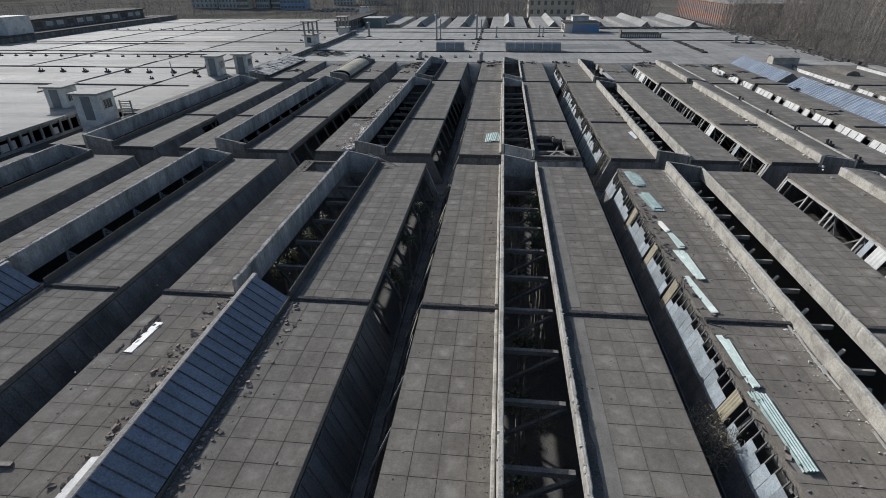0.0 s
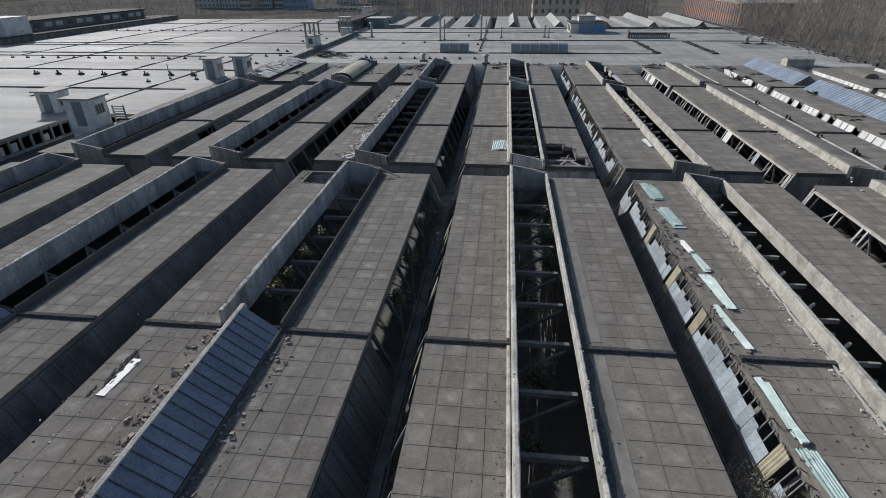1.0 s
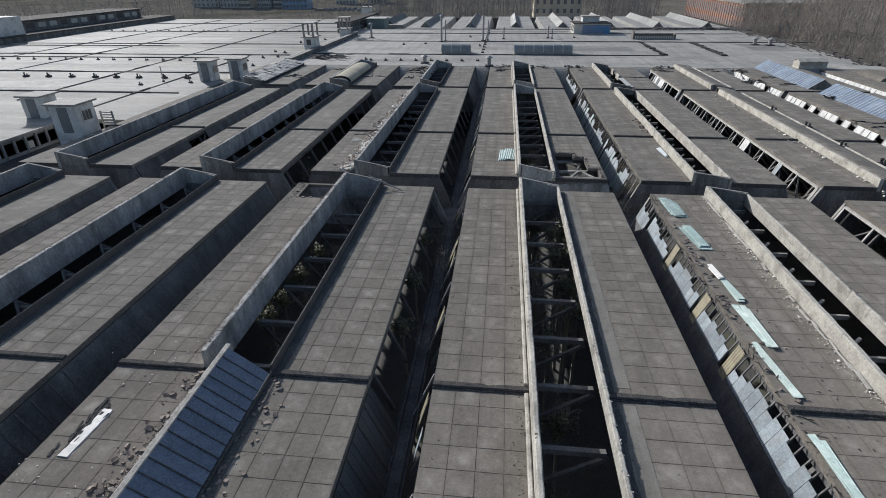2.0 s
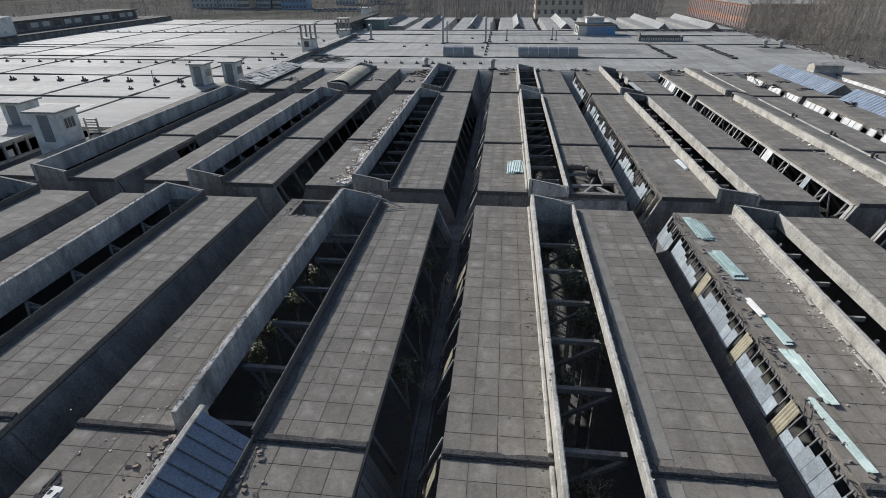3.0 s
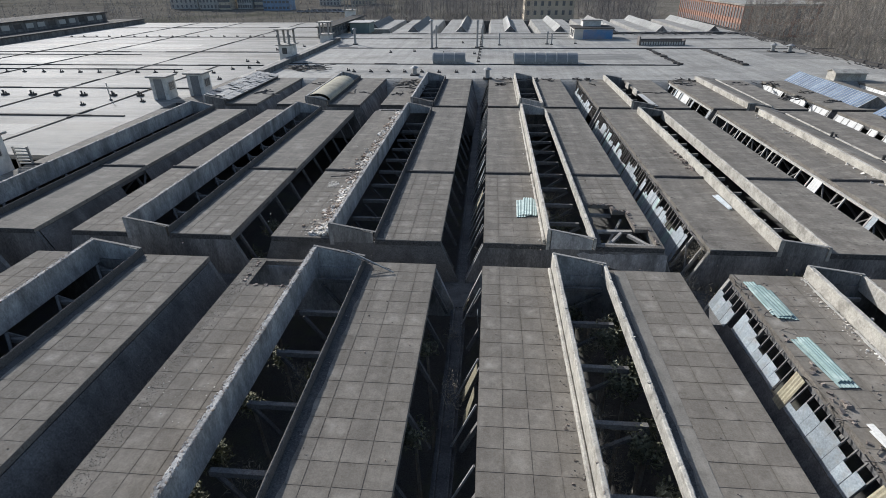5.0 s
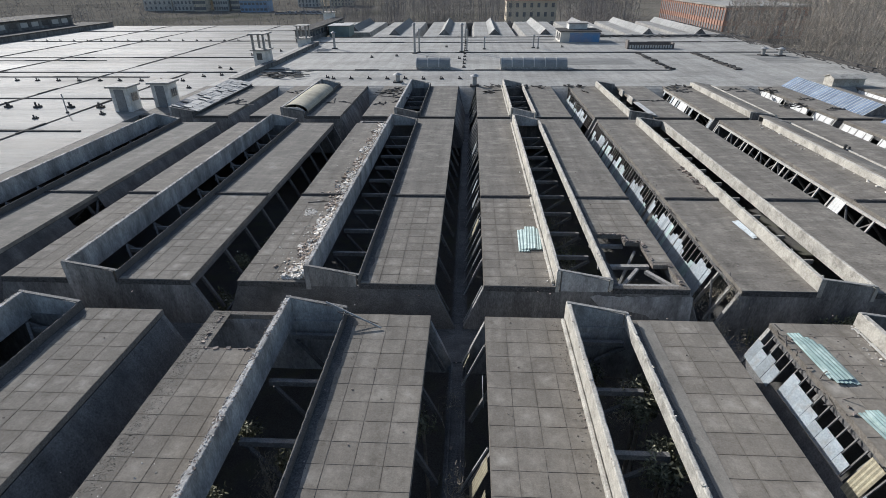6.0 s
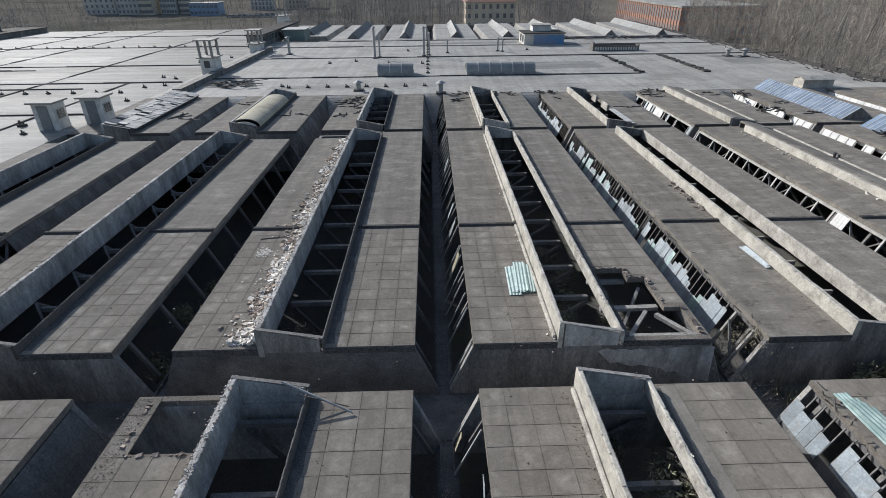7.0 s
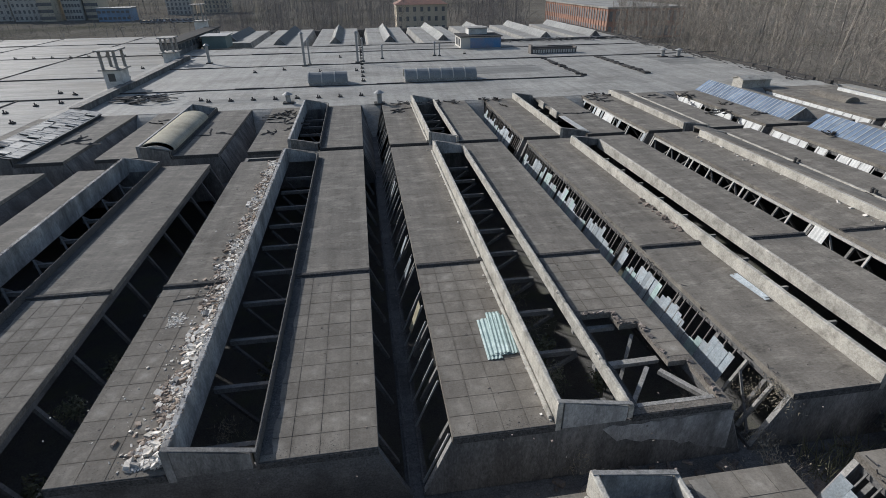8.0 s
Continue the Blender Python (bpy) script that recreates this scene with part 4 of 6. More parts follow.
for x, y, w, d, mat in ((-52, 73.6, 13, 4.2, "PALE"), (-70, 88, 12, 5, "DARK"), (-44, 89.5, 9, 5.5, "PALE"), (-58, 60, 14, 3.4, "DARK"), (-60, 104, 16, 6, "DARK"), (-41, 108, 10, 6, "PALE"), (-43, 52, 7, 3, "DARK"),
                        (-78, 125, 14, 7, "PALE"), (-35.2, 51, 4.2, 9, "PALE"), (-12, 93.5, 12, 5, "DARK"), (12, 93, 14, 5.5, "PALE"), (34, 92, 5.5, 10, "DARK"), (4, 119, 16, 2.6, "PALE"), (-20, 111, 9, 4, "DARK"),
                        (40, 96, 6, 8, "PALE"), (17, 79, 11, 3, "DARK"), (-16, 79.6, 10, 2.4, "PALE")):
    bm = bmesh.new()
    v = [bm.verts.new((x + sx * w / 2 * rq.uniform(0.9, 1.1), y + sy * d / 2 * rq.uniform(0.85, 1.1), z)) for z in (-0.012, -0.004 + rq.uniform(0, 0.002)) for sx, sy in ((-1, -1), (1, -1), (1, 1), (-1, 1))]
    for f in ((3, 2, 1, 0), (4, 5, 6, 7), (0, 1, 5, 4), (1, 2, 6, 5), (2, 3, 7, 6), (3, 0, 4, 7)):
        bm.faces.new([v[i] for i in f])
    solid("felt_patch", bm, FLATBRIGHT if mat == "PALE" else FLAT, "mended patch of roofing felt on the flat roof", "roof patch", kind="structure")


def roof_vent_mesh(big):
    """A low hooded vent: base upstand and bent cowl."""
    bm = bmesh.new()
    s = 0.72 if big else 0.5
    box(bm, -0.42 * s, 0.42 * s, -0.3 * s, 0.3 * s, 0, 0.24 * s)
    tube(bm, (-0.18 * s, 0, 0.24 * s), (-0.18 * s, 0, 0.62 * s), 0.12 * s, 0.12 * s, 8)
    tube(bm, (0.2 * s, 0, 0.24 * s), (0.2 * s, 0, 0.5 * s), 0.1 * s, 0.1 * s, 8)
    tube(bm, (-0.18 * s, 0, 0.62 * s), (-0.18 * s, 0, 0.7 * s), 0.2 * s, 0.08 * s, 8)
    return bm


vent_big = mesh_of("roof_vent", roof_vent_mesh(True), DARKFELT)
vent_small = mesh_of("roof_vent", roof_vent_mesh(False), DARKFELT)
rv = random.Random(3)


def vent(x, y, big):
    ob = new("roof_vent", vent_big if big else vent_small)
    ob.matrix_basis = pose(x, y, -0.01, 0, 0, rv.uniform(-25, 25))
    tagged(ob, "small dark cowled vent on the flat roof", "roof vent", "roof vents")


for i in range(9):
    vent(-34.6 - 3.0 * i + rv.uniform(-0.2, 0.2), 64.6, True)
for i in range(17):
    vent(-36.6 - 2.52 * i + rv.uniform(-0.1, 0.1), 78.2, False)
for i in range(18):
    vent(-41 - 2.65 * i, 118.6, False)
for x, y in ((-38.6, 69.0), (-36.8, 66.6), (-35.8, 62.0), (-40.8, 60.4), (-33.6, 82), (-35.4, 81), (-37, 76), (-34.2, 86.3), (-36.2, 87.5), (-33.8, 74.0), (-36.4, 99.5), (-33.4, 104)):
    vent(x, y, False)
for i in range(8):
    vent(-19.1 + 2.13 * i, 79.6 + rv.uniform(-0.1, 0.1), False)
for x, y in ((-17.5, 97.0), (-14, 98.4), (-9.2, 96), (-4.6, 95.8), (-7, 109), (12, 108.5), (-20, 80.4), (22.6, 42.0), (22.8, 47.2), (23.0, 38.4), (22.6, 52.5), (22.9, 34.9)):
    vent(x, y, x > 20)
for i in range(11):
    vent(-3.85, 88 + i * 3.2, False)


def hut(x0, x1, y0, y1, h, base=0.0, door=True):
    """A rendered stair hut with an overhanging slab roof, a door and a window."""
    top = thing("stair_hut", "small rendered stair hut with an overhanging flat slab", "hut", "stair huts")
    bm = bmesh.new()
    box(bm, x0, x1, y0, y1, base, h)
    part("body", bm, HUTWALL, top)
    bm = bmesh.new()
    box(bm, x0 - 0.25, x1 + 0.25, y0 - 0.25, y1 + 0.25, h + 0.002, h + 0.14)
    bmesh.ops.bevel(bm, geom=bm.edges[:], offset=0.02, segments=1, affect="EDGES")
    part("roof_slab", bm, CONCRETE, top)
    cy = (y0 + y1) / 2
    bm = bmesh.new()
    box(bm, x1 + 0.002, x1 + 0.05, cy - 0.55, cy + 0.55, h - 1.3, h - 0.45)
    win = part("window", bm, PALEWALL, top, "pale shuttered window")
    for i in (-1, 0, 1):
        bm = bmesh.new()
        box(bm, x1 + 0.051, x1 + 0.07, cy + i * 0.33 - 0.13, cy + i * 0.33 + 0.13, h - 1.22, h - 0.53)
        part("pane", bm, WINDOW, win)
    if door:
        cx = (x0 + x1) / 2
        bm = bmesh.new()
        box(bm, cx - 0.42, cx + 0.42, y0 - 0.045, y0 - 0.002, max(base, h - 2.1), h - 0.15)
        part("door", bm, HUTDOOR, top, "grey steel door")


hut(-35.2, -33.0, 41.3, 43.3, 2.1, base=-1.41)
hut(-41.5, -39.7, 45.5, 47.3, 1.75)
hut(-35.2, -33.6, 63.0, 64.6, 2.1)
hut(-32.5, -30.9, 64.9, 66.5, 2.1, base=-0.3)
ls = thing("louvre_screen", "short louvred screen beside the stair hut", "screen")
for x in (-32.9, -31.9):
    bm = bmesh.new()
    box(bm, x - 0.05, x + 0.05, 43.6, 43.7, -0.4, 1.2)
    part("post", bm, CONCRETE, ls)
for i in range(6):
    bm = bmesh.new()
    box(bm, -32.85, -31.95, 43.61, 43.69, 0.05 + i * 0.2, 0.15 + i * 0.2)
    part("slat", bm, PALEWALL, ls)

# broken clerestory along the sunken channel
cl = thing("clerestory", "row of concrete posts with broken panes above the roof channel", "clerestory")
for z0, z1 in ((-1.41, -1.2), (-0.12, 0.08)):
    bm = bmesh.new()
    box(bm, -37.6, -37.4, -29, 45.5, z0, z1)
    part("rail", bm, CONCRETE, cl)
rc = random.Random(8)
for i in range(38):
    y = 6 + i * 1.05
    bm = bmesh.new()
    box(bm, -37.58, -37.42, y - 0.08, y + 0.08, -1.2, -0.12)
    part("post", bm, CONCRETE, cl)
    # Remaining panes take a pale wall colour to imitate bright reflections.
    if rc.random() < 0.6:
        bm = bmesh.new()
        box(bm, -37.52, -37.49, y + 0.1, y + rc.uniform(0.45, 0.95), -1.15, rc.uniform(-0.7, -0.15))
        part("pane", bm, PALEWALL, cl)


def tower(x0, x1, y0, y1, body, full, mat, label, window=True):
    """A small hut that carries an open concrete frame with a slab on top."""
    top = thing("roof_tower", label, "tower", "roof towers")
    bm = bmesh.new()
    box(bm, x0, x1, y0, y1, -0.02, body)
    part("body", bm, mat, top)
    bm = bmesh.new()
    box(bm, x0 - 0.3, x1 + 0.3, y0 - 0.3, y1 + 0.3, body + 0.002, body + 0.13)
    part("ledge", bm, CONCRETE, top)
    for x in (x0 + 0.12, x1 - 0.12):
        for y in (y0 + 0.12, y1 - 0.12):
            bm = bmesh.new()
            box(bm, x - 0.12, x + 0.12, y - 0.12, y + 0.12, body + 0.13, full - 0.14)
            part("post", bm, CONCRETE, top)
    bm = bmesh.new()
    box(bm, x0 - 0.25, x1 + 0.25, y0 - 0.25, y1 + 0.25, full - 0.138, full)
    part("slab", bm, CONCRETE, top)
    if window:
        bm = bmesh.new()
        box(bm, x0 + 0.45, x0 + 1.15, y0 - 0.03, y0 - 0.002, body * 0.45, body * 0.85)
        part("window", bm, WINDOW, top)


tower(-31.7, -30.0, 88.2, 90.6, 2.05, 4.15, HUTWALL, "weathered stair tower with an open concrete frame on top")
tower(-32.2, -30.5, 109.2, 111.4, 1.3, 3.4, HUTWALL, "low stair tower with an open frame on top", window=False)
tower(-37.0, -35.0, 146.0, 149.0, 3.0, 6.2, HUTWALL, "far stair tower with an open frame on top", window=False)
bm = bmesh.new()
box(bm, -30.2, -29.5, 76.5, 88.1, 0.0, 0.55)
box(bm, -30.3, -29.4, 76.5, 88.1, 0.553, 0.63)
box(bm, -29.9, -29.3, 88.1, 112.0, 0.0, 0.55)
box(bm, -30.0, -29.2, 88.1, 112.0, 0.553, 0.63)
solid("duct_wall", bm, PLASTER, "long low plastered duct wall between the stair towers", "duct", kind="structure")
gal = thing("rooftop_gallery", "long dark gallery with a row of window openings", "gallery")
bm = bmesh.new()
box(bm, -34.6, -32.2, 116.0, 145.5, -0.02, 1.9)
part("body", bm, PLASTER, gal)
bm = bmesh.new()
box(bm, -34.9, -31.9, 115.8, 145.8, 1.902, 2.05)
part("roof", bm, DARKFELT, gal)
for i in range(14):
    bm = bmesh.new()
    y = 117 + i * 2.0
    box(bm, -32.198, -32.15, y, y + 1.4, 0.7, 1.6)
    part("window", bm, WINDOW, gal)
shed = thing("green_shed", "rooftop shed clad in faded green sheet", "shed")
bm = bmesh.new()
box(bm, -31.4, -27.4, 128.0, 133.0, -0.3, 1.7)
part("body", bm, GREENSHEET, shed)
bm = bmesh.new()
box(bm, -31.7, -27.1, 127.7, 133.3, 1.702, 1.82)
part("roof", bm, METAL, shed)

# debris by the tower
rd = random.Random(21)
bm = bmesh.new()
for i in range(40):
    x, y = rd.uniform(-29, -23.6), rd.uniform(79.5, 83.4)
    a = rd.uniform(-0.5, 0.9)
    l = rd.uniform(0.4, 1.8)
    beam(bm, (x, y, 0.05 + rd.uniform(0, 0.3)), (x + math.cos(a) * l, y + math.sin(a) * l, 0.06 + rd.uniform(0, 0.25)), rd.uniform(0.12, 0.45), 0.05)
solid("scrap_heap", bm, DARKFELT, "heap of dark scrap bars and boards on the flat roof", "scrap", kind="stuff")


def arch_light(x0, x1, y, n):
    top = thing("barrel_rooflight", "long barrel-vaulted rooflight of dull translucent sheet", "rooflight", "barrel rooflights")
    bm = bmesh.new()
    box(bm, x0, x1, y, y + 2.2, -0.01, 0.3)
    part("curb", bm, CONCRETE, top)
    w = (x1 - x0) / n
    for i in range(n):
        bm = bmesh.new()
        prof = [(1.1 - math.cos(math.pi * j / 10) * 1.1, 0.3 + math.sin(math.pi * j / 10) * 1.0) for j in range(11)]
        a = [bm.verts.new((x0 + i * w + 0.04, y + p, z)) for p, z in prof]
        c = [bm.verts.new((x0 + (i + 1) * w - 0.04, y + p, z)) for p, z in prof]
        for j in range(10):
            bm.faces.new((a[j], a[j + 1], c[j + 1], c[j]))
        bm.faces.new(a)
        bm.faces.new(c[::-1])
        part("vault_sheet", bm, DULLGLASS, top)
        bm = bmesh.new()
        for j in range(10):
            beam(bm, (x0 + i * w, y + prof[j][0], prof[j][1] + 0.02), (x0 + i * w, y + prof[j + 1][0], prof[j + 1][1] + 0.02), 0.13, 0.06)
        part("rib", bm, PALEWALL, top)


arch_light(-9.9, -5.6, 86.3, 3)
arch_light(0.9, 9.3, 86.3, 6)


def stack(x, y, h, r, cap=True):
    top = thing("vent_stack", "thin metal vent stack with a conical cap", "vent stack", "vent stacks")
    bm = bmesh.new()
    tube(bm, (0, 0, -0.02), (0, 0, h), r, r, 12)
    p = part("pipe", bm, METAL, top)
    if cap:
        bm = bmesh.new()
        tube(bm, (0, 0, h + 0.02), (0, 0, h + 0.25), r * 2.1, r * 0.5, 12)
        part("cap", bm, METAL, top)
    bm = bmesh.new()
    box(bm, -r * 2, r * 2, -r * 2, r * 2, -0.01, 0.12)
    part("flashing", bm, DARKFELT, top)
    top.location = (x, y, 0)


for x, y, h, r in ((-11.6, 101.5, 4.1, 0.17), (-11.0, 102.6, 3.2, 0.12), (-4.4, 103.2, 3.9, 0.17), (-3.6, 104, 3.0, 0.1), (-25.4, 107.0, 2.4, 0.2), (-0.8, 106.3, 1.7, 0.12),
                   (7.2, 107.7, 1.8, 0.13), (7.9, 107.2, 1.5, 0.1), (-2.5, 75.6, 1.0, 0.25), (-11.2, 77.6, 0.8, 0.25), (39.5, 99.0, 0.9, 0.28), (41.6, 98.4, 0.9, 0.28), (-39.4, 62.5, 1.7, 0.05)):
    stack(x, y, h, r, cap=h > 0.7 and r > 0.06)

# painted hut and rack
ph = thing("plant_room", "flat-roofed rooftop plant room with blue painted side", "plant room")
bm = bmesh.new()
box(bm, 12.6, 19.4, 115.0, 120.5, -0.02, 1.75)
part("body", bm, PALEWALL, ph)
bm = bmesh.new()
box(bm, 14.2, 19.38, 114.96, 114.997, 0.05, 1.6)
part("painted_panel", bm, GRAFFITI, ph, "wall face sprayed with blue paint")
bm = bmesh.new()
box(bm, 12.4, 19.6, 114.8, 120.7, 1.752, 1.9)
part("roof", bm, DARKFELT, ph)
bm = bmesh.new()
box(bm, 14.4, 17.6, 117.6, 120.4, 1.902, 2.85)
part("upper_body", bm, HUTWALL, ph)
bm = bmesh.new()
box(bm, 14.2, 17.8, 117.4, 120.6, 2.852, 2.97)
part("upper_roof", bm, CONCRETE, ph)
for y in (115.8, 118.0):
    bm = bmesh.new()
    box(bm, 12.56, 12.598, y, y + 1.3, 0.3, 1.45)
    part("window", bm, WINDOW, ph)
rack = thing("roof_trough", "long low metal trough with a pale slatted side", "trough")
for x0, x1, y0, y1, z0, z1 in ((22.1, 29.0, 106.2, 106.34, 0, 0.72), (22.1, 29.0, 107.5, 107.64, 0, 0.85), (21.9, 22.1, 106.2, 107.64, 0, 1.3), (29.0, 29.2, 106.2, 107.64, 0, 0.9)):
    bm = bmesh.new()
    box(bm, x0, x1, y0, y1, z0 - 0.01, z1)
    part("side", bm, IRON, rack)
for i in range(17):
    bm = bmesh.new()
    box(bm, 22.25 + i * 0.4, 22.49 + i * 0.4, 106.16, 106.196, 0.08, 0.56)
    part("slat", bm, PALEWALL, rack)
long_wall = bmesh.new()
box(long_wall, 20.0, 44.5, 123.9, 124.3, 0.0, 0.34)
for i in range(70):
    q = random.Random(900 + i)
    x, y = q.uniform(19.5, 46.5), q.uniform(121.2, 124.2)
    l = q.uniform(0.3, 1.6)
    beam(long_wall, (x, y, q.uniform(0.03, 0.25)), (x + l, y + q.uniform(-0.4, 0.4), q.uniform(0.05, 0.55)), q.uniform(0.08, 0.3), 0.07)
solid("upstand", long_wall, DARKCON, "low wall and scrap in front of the far roof monitors", "wall", kind="structure")
kb = thing("rooftop_box", "cream boxed housing on the flat roof", "housing")
bm = bmesh.new()
prism(bm, [(75.5, -0.01), (77.1, -0.01), (77.1, 0.8), (76.3, 1.05), (75.5, 0.8)], 35.3, 38.5)
bmesh.ops.transform(bm, matrix=Matrix(((0, 1, 0, 0), (1, 0, 0, 0), (0, 0, 1, 0), (0, 0, 0, 1))), verts=bm.verts)
part("body", bm, CREAM, kb)
bm = bmesh.new()
prism(bm, [(75.38, 0.77), (76.3, 1.055), (77.22, 0.77), (77.22, 0.82), (76.3, 1.11), (75.38, 0.82)], 35.2, 38.6)
bmesh.ops.transform(bm, matrix=Matrix(((0, 1, 0, 0), (1, 0, 0, 0), (0, 0, 1, 0), (0, 0, 0, 1))), verts=bm.verts)
part("roof", bm, CREAM, kb, "lichen-stained shallow gable roof")
# white-coped kerb and a low barrel cover on the eastern roof
bm = bmesh.new()
worn_bar(bm, 43.9, 44.25, 55.0, 72.6, 0.002, 0.28, 0.05, 77, 0.6)
solid("roof_kerb", bm, WHITESHEET, "low white-coped kerb on the eastern roof", "kerb", kind="structure")
bm = bmesh.new()
prism(bm, [(40.55 + 0.75 * math.cos(math.pi * i / 14), 0.002 + 0.5 * math.sin(math.pi * i / 14)) for i in range(15)], 67.2, 71.5)
solid("barrel_cover", bm, FELT, "low felted barrel cover with a dark end", "roof cover")
# dark debris lines on the north roof
for x, n in ((22.2, 16), (30.4, 30)):
    bm = bmesh.new()
    for i in range(n):
        y = 86 + 15.5 * (i + 0.5) / n
        box(bm, x - rd.uniform(0.15, 0.5), x + rd.uniform(0.15, 0.5), y - 0.3, y + rd.uniform(0.0, 0.4), 0.0, rd.uniform(0.08, 0.22))
    solid("debris_line", bm, DARKFELT, "line of dark felt scraps on the flat roof", "debris", kind="stuff")
# rolled back felt where the near monitors meet the flat roof
for x, y in ((8.5, 75.2), (0.3, 75.0), (-11.5, 72.8), (3.6, 74.6), (19.0, 74.8), (27.0, 73.0), (26.0, 66.0), (31.0, 58)):
    bm = bmesh.new()
    for i in range(14):
        px, py = x + rd.uniform(-1.3, 1.3), y + rd.uniform(-0.7, 0.7)
        beam(bm, (px, py, 0.05), (px + rd.uniform(-0.8, 0.8), py + rd.uniform(-0.4, 0.4), 0.08 + rd.uniform(0, 0.18)), 0.25, 0.04)
    solid("felt_scraps", bm, DARKFELT, "torn scraps of dark roofing felt", "debris", kind="stuff")

# ---- far roof monitors ----
for k in range(-3, 5):
    ox = PERIOD * k
    y0, y1 = (133.5 if k == -3 else 125.3), 158.6
    top = thing("roof_monitor", "distant flat-topped roof monitor with a glazed ridge light", "roof monitor", "far roof monitors")
    bm = bmesh.new()
    prism(bm, [(ox + X_L - FOOT, -DROP - 0.3), (ox + X_R + FOOT, -DROP - 0.3), (ox + X_R, 0.0), (ox + X_L, 0.0)], y0, y1)
    part("roof_block", bm, FLAT, top)
    mat = WHITESHEET if k >= 1 else DULLGLASS
    for s, xe in ((-1, 0.6), (1, 2.8)):
        for j in range(4):
            bm = bmesh.new()
            a, c = y0 + 3 + j * (y1 - y0 - 4) / 4, y0 + 3 + (j + 1) * (y1 - y0 - 4) / 4 - 0.12
            v = [bm.verts.new(p) for p in ((ox + xe, a, 0.02), (ox + xe, c, 0.02), (ox + 1.7, c, 1.08), (ox + 1.7, a, 1.08))]
            bm.faces.new(v)
            bmesh.ops.solidify(bm, geom=bm.faces[:], thickness=0.05)
            part("ridge_glass", bm, mat, top)
    for y in (y0 + 2.88, y1 - 1.0):
        bm = bmesh.new()
        prism(bm, [(ox + 0.6, -0.002), (ox + 2.8, -0.002), (ox + 1.7, 1.05)], y, y + 0.1)
        part("gable", bm, PLASTER, top)
    bm = bmesh.new()
    box(bm, ox + X_R + 0.9, ox + PERIOD + X_L - 0.9 + 0.02, y0, y1, -DROP - 0.6, -DROP - 0.31)
    part("gutter", bm, DARKCON, top)

# west shed beyond the flat roof
ws = thing("long_shed", "long dark shed with a band of small windows", "shed")
bm = bmesh.new()
box(bm, -97, -90.1, 40, 150, GROUND, 0.9)
part("lower_wall", bm, PLASTER, ws)
bm = bmesh.new()
box(bm, -97.2, -89.9, 40, 150, 0.902, 1.05)
part("coping", bm, DARKFELT, ws)
bm = bmesh.new()
box(bm, -104, -95.0, 60, 143, 1.052, 2.9)
part("upper_wall", bm, PLASTER, ws)
bm = bmesh.new()
box(bm, -104.4, -94.6, 59.6, 143.4, 2.902, 3.1)
part("roof", bm, DARKFELT, ws)
for i in range(27):
    bm = bmesh.new()
    box(bm, -94.998, -94.95, 61.5 + i * 3, 63.4 + i * 3, 1.6, 2.5)
    part("window", bm, PALEWALL if i % 3 else WINDOW, ws)
bm = bmesh.new()
box(bm, -96, -91.5, 96, 102, 1.06, 4.2)
part("lift_house", bm, HUTWALL, ws)


# ---- houses far off ----
def building(name, label, category, x0, x1, y0, y1, z1, wall, roof, rows, cols, hip=0.0, side_cols=0, win=(1.1, 1.6)):
    top = thing(name, label, category)
    bm = bmesh.new()
    box(bm, x0, x1, y0, y1, GROUND - 0.1, z1)
    part("wall", bm, wall, top)
    bm = bmesh.new()
    if hip:
        ym, d = (y0 + y1) / 2, (y1 - y0) / 2
        v = [bm.verts.new(p) for p in ((x0 - 0.6, y0 - 0.6, z1), (x1 + 0.6, y0 - 0.6, z1), (x1 + 0.6, y1 + 0.6, z1), (x0 - 0.6, y1 + 0.6, z1), (x0 + d * 0.8, ym, z1 + hip), (x1 - d * 0.8, ym, z1 + hip))]
        for f in ((3, 2, 1, 0), (0, 1, 5, 4), (1, 2, 5), (2, 3, 4, 5), (3, 0, 4)):
            bm.faces.new([v[i] for i in f])
    else:
        box(bm, x0 - 0.4, x1 + 0.4, y0 - 0.4, y1 + 0.4, z1 + 0.002, z1 + 0.5)
    part("roof", bm, roof, top)
    h = (z1 - GROUND) / rows
    wm = bmesh.new()
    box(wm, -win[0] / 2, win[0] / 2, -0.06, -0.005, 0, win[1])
    wm = mesh_of("window", wm, HAZEWINDOW)
    for r in range(rows):
        z = GROUND + r * h + (h - win[1]) * 0.5
        for c in range(cols):
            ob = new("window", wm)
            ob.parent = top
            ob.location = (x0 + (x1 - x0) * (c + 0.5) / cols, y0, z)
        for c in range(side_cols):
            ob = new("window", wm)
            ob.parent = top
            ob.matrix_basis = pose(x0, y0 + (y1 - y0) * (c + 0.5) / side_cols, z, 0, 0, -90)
    return top


building("apartment_house", "ochre three-storey house with a tiled hip roof", "house", 10.8, 30.0, 240, 254, 1.2, YELLOWWALL, TILE, 3, 7, 3.2, 4)
works = building("brick_works", "long red-brick works with tall windows between piers", "factory", 77, 104, 200, 262, 0.6, BRICK, FLAT, 2, 12, 0, 28, (1.25, 3.0))
for i in range(29):
    bm = bmesh.new()
    y = 200 + 62 * i / 28
    box(bm, 76.8, 76.998, y - 0.22, y + 0.22, GROUND, 0.5)
    part("pier", bm, BRICK, works)
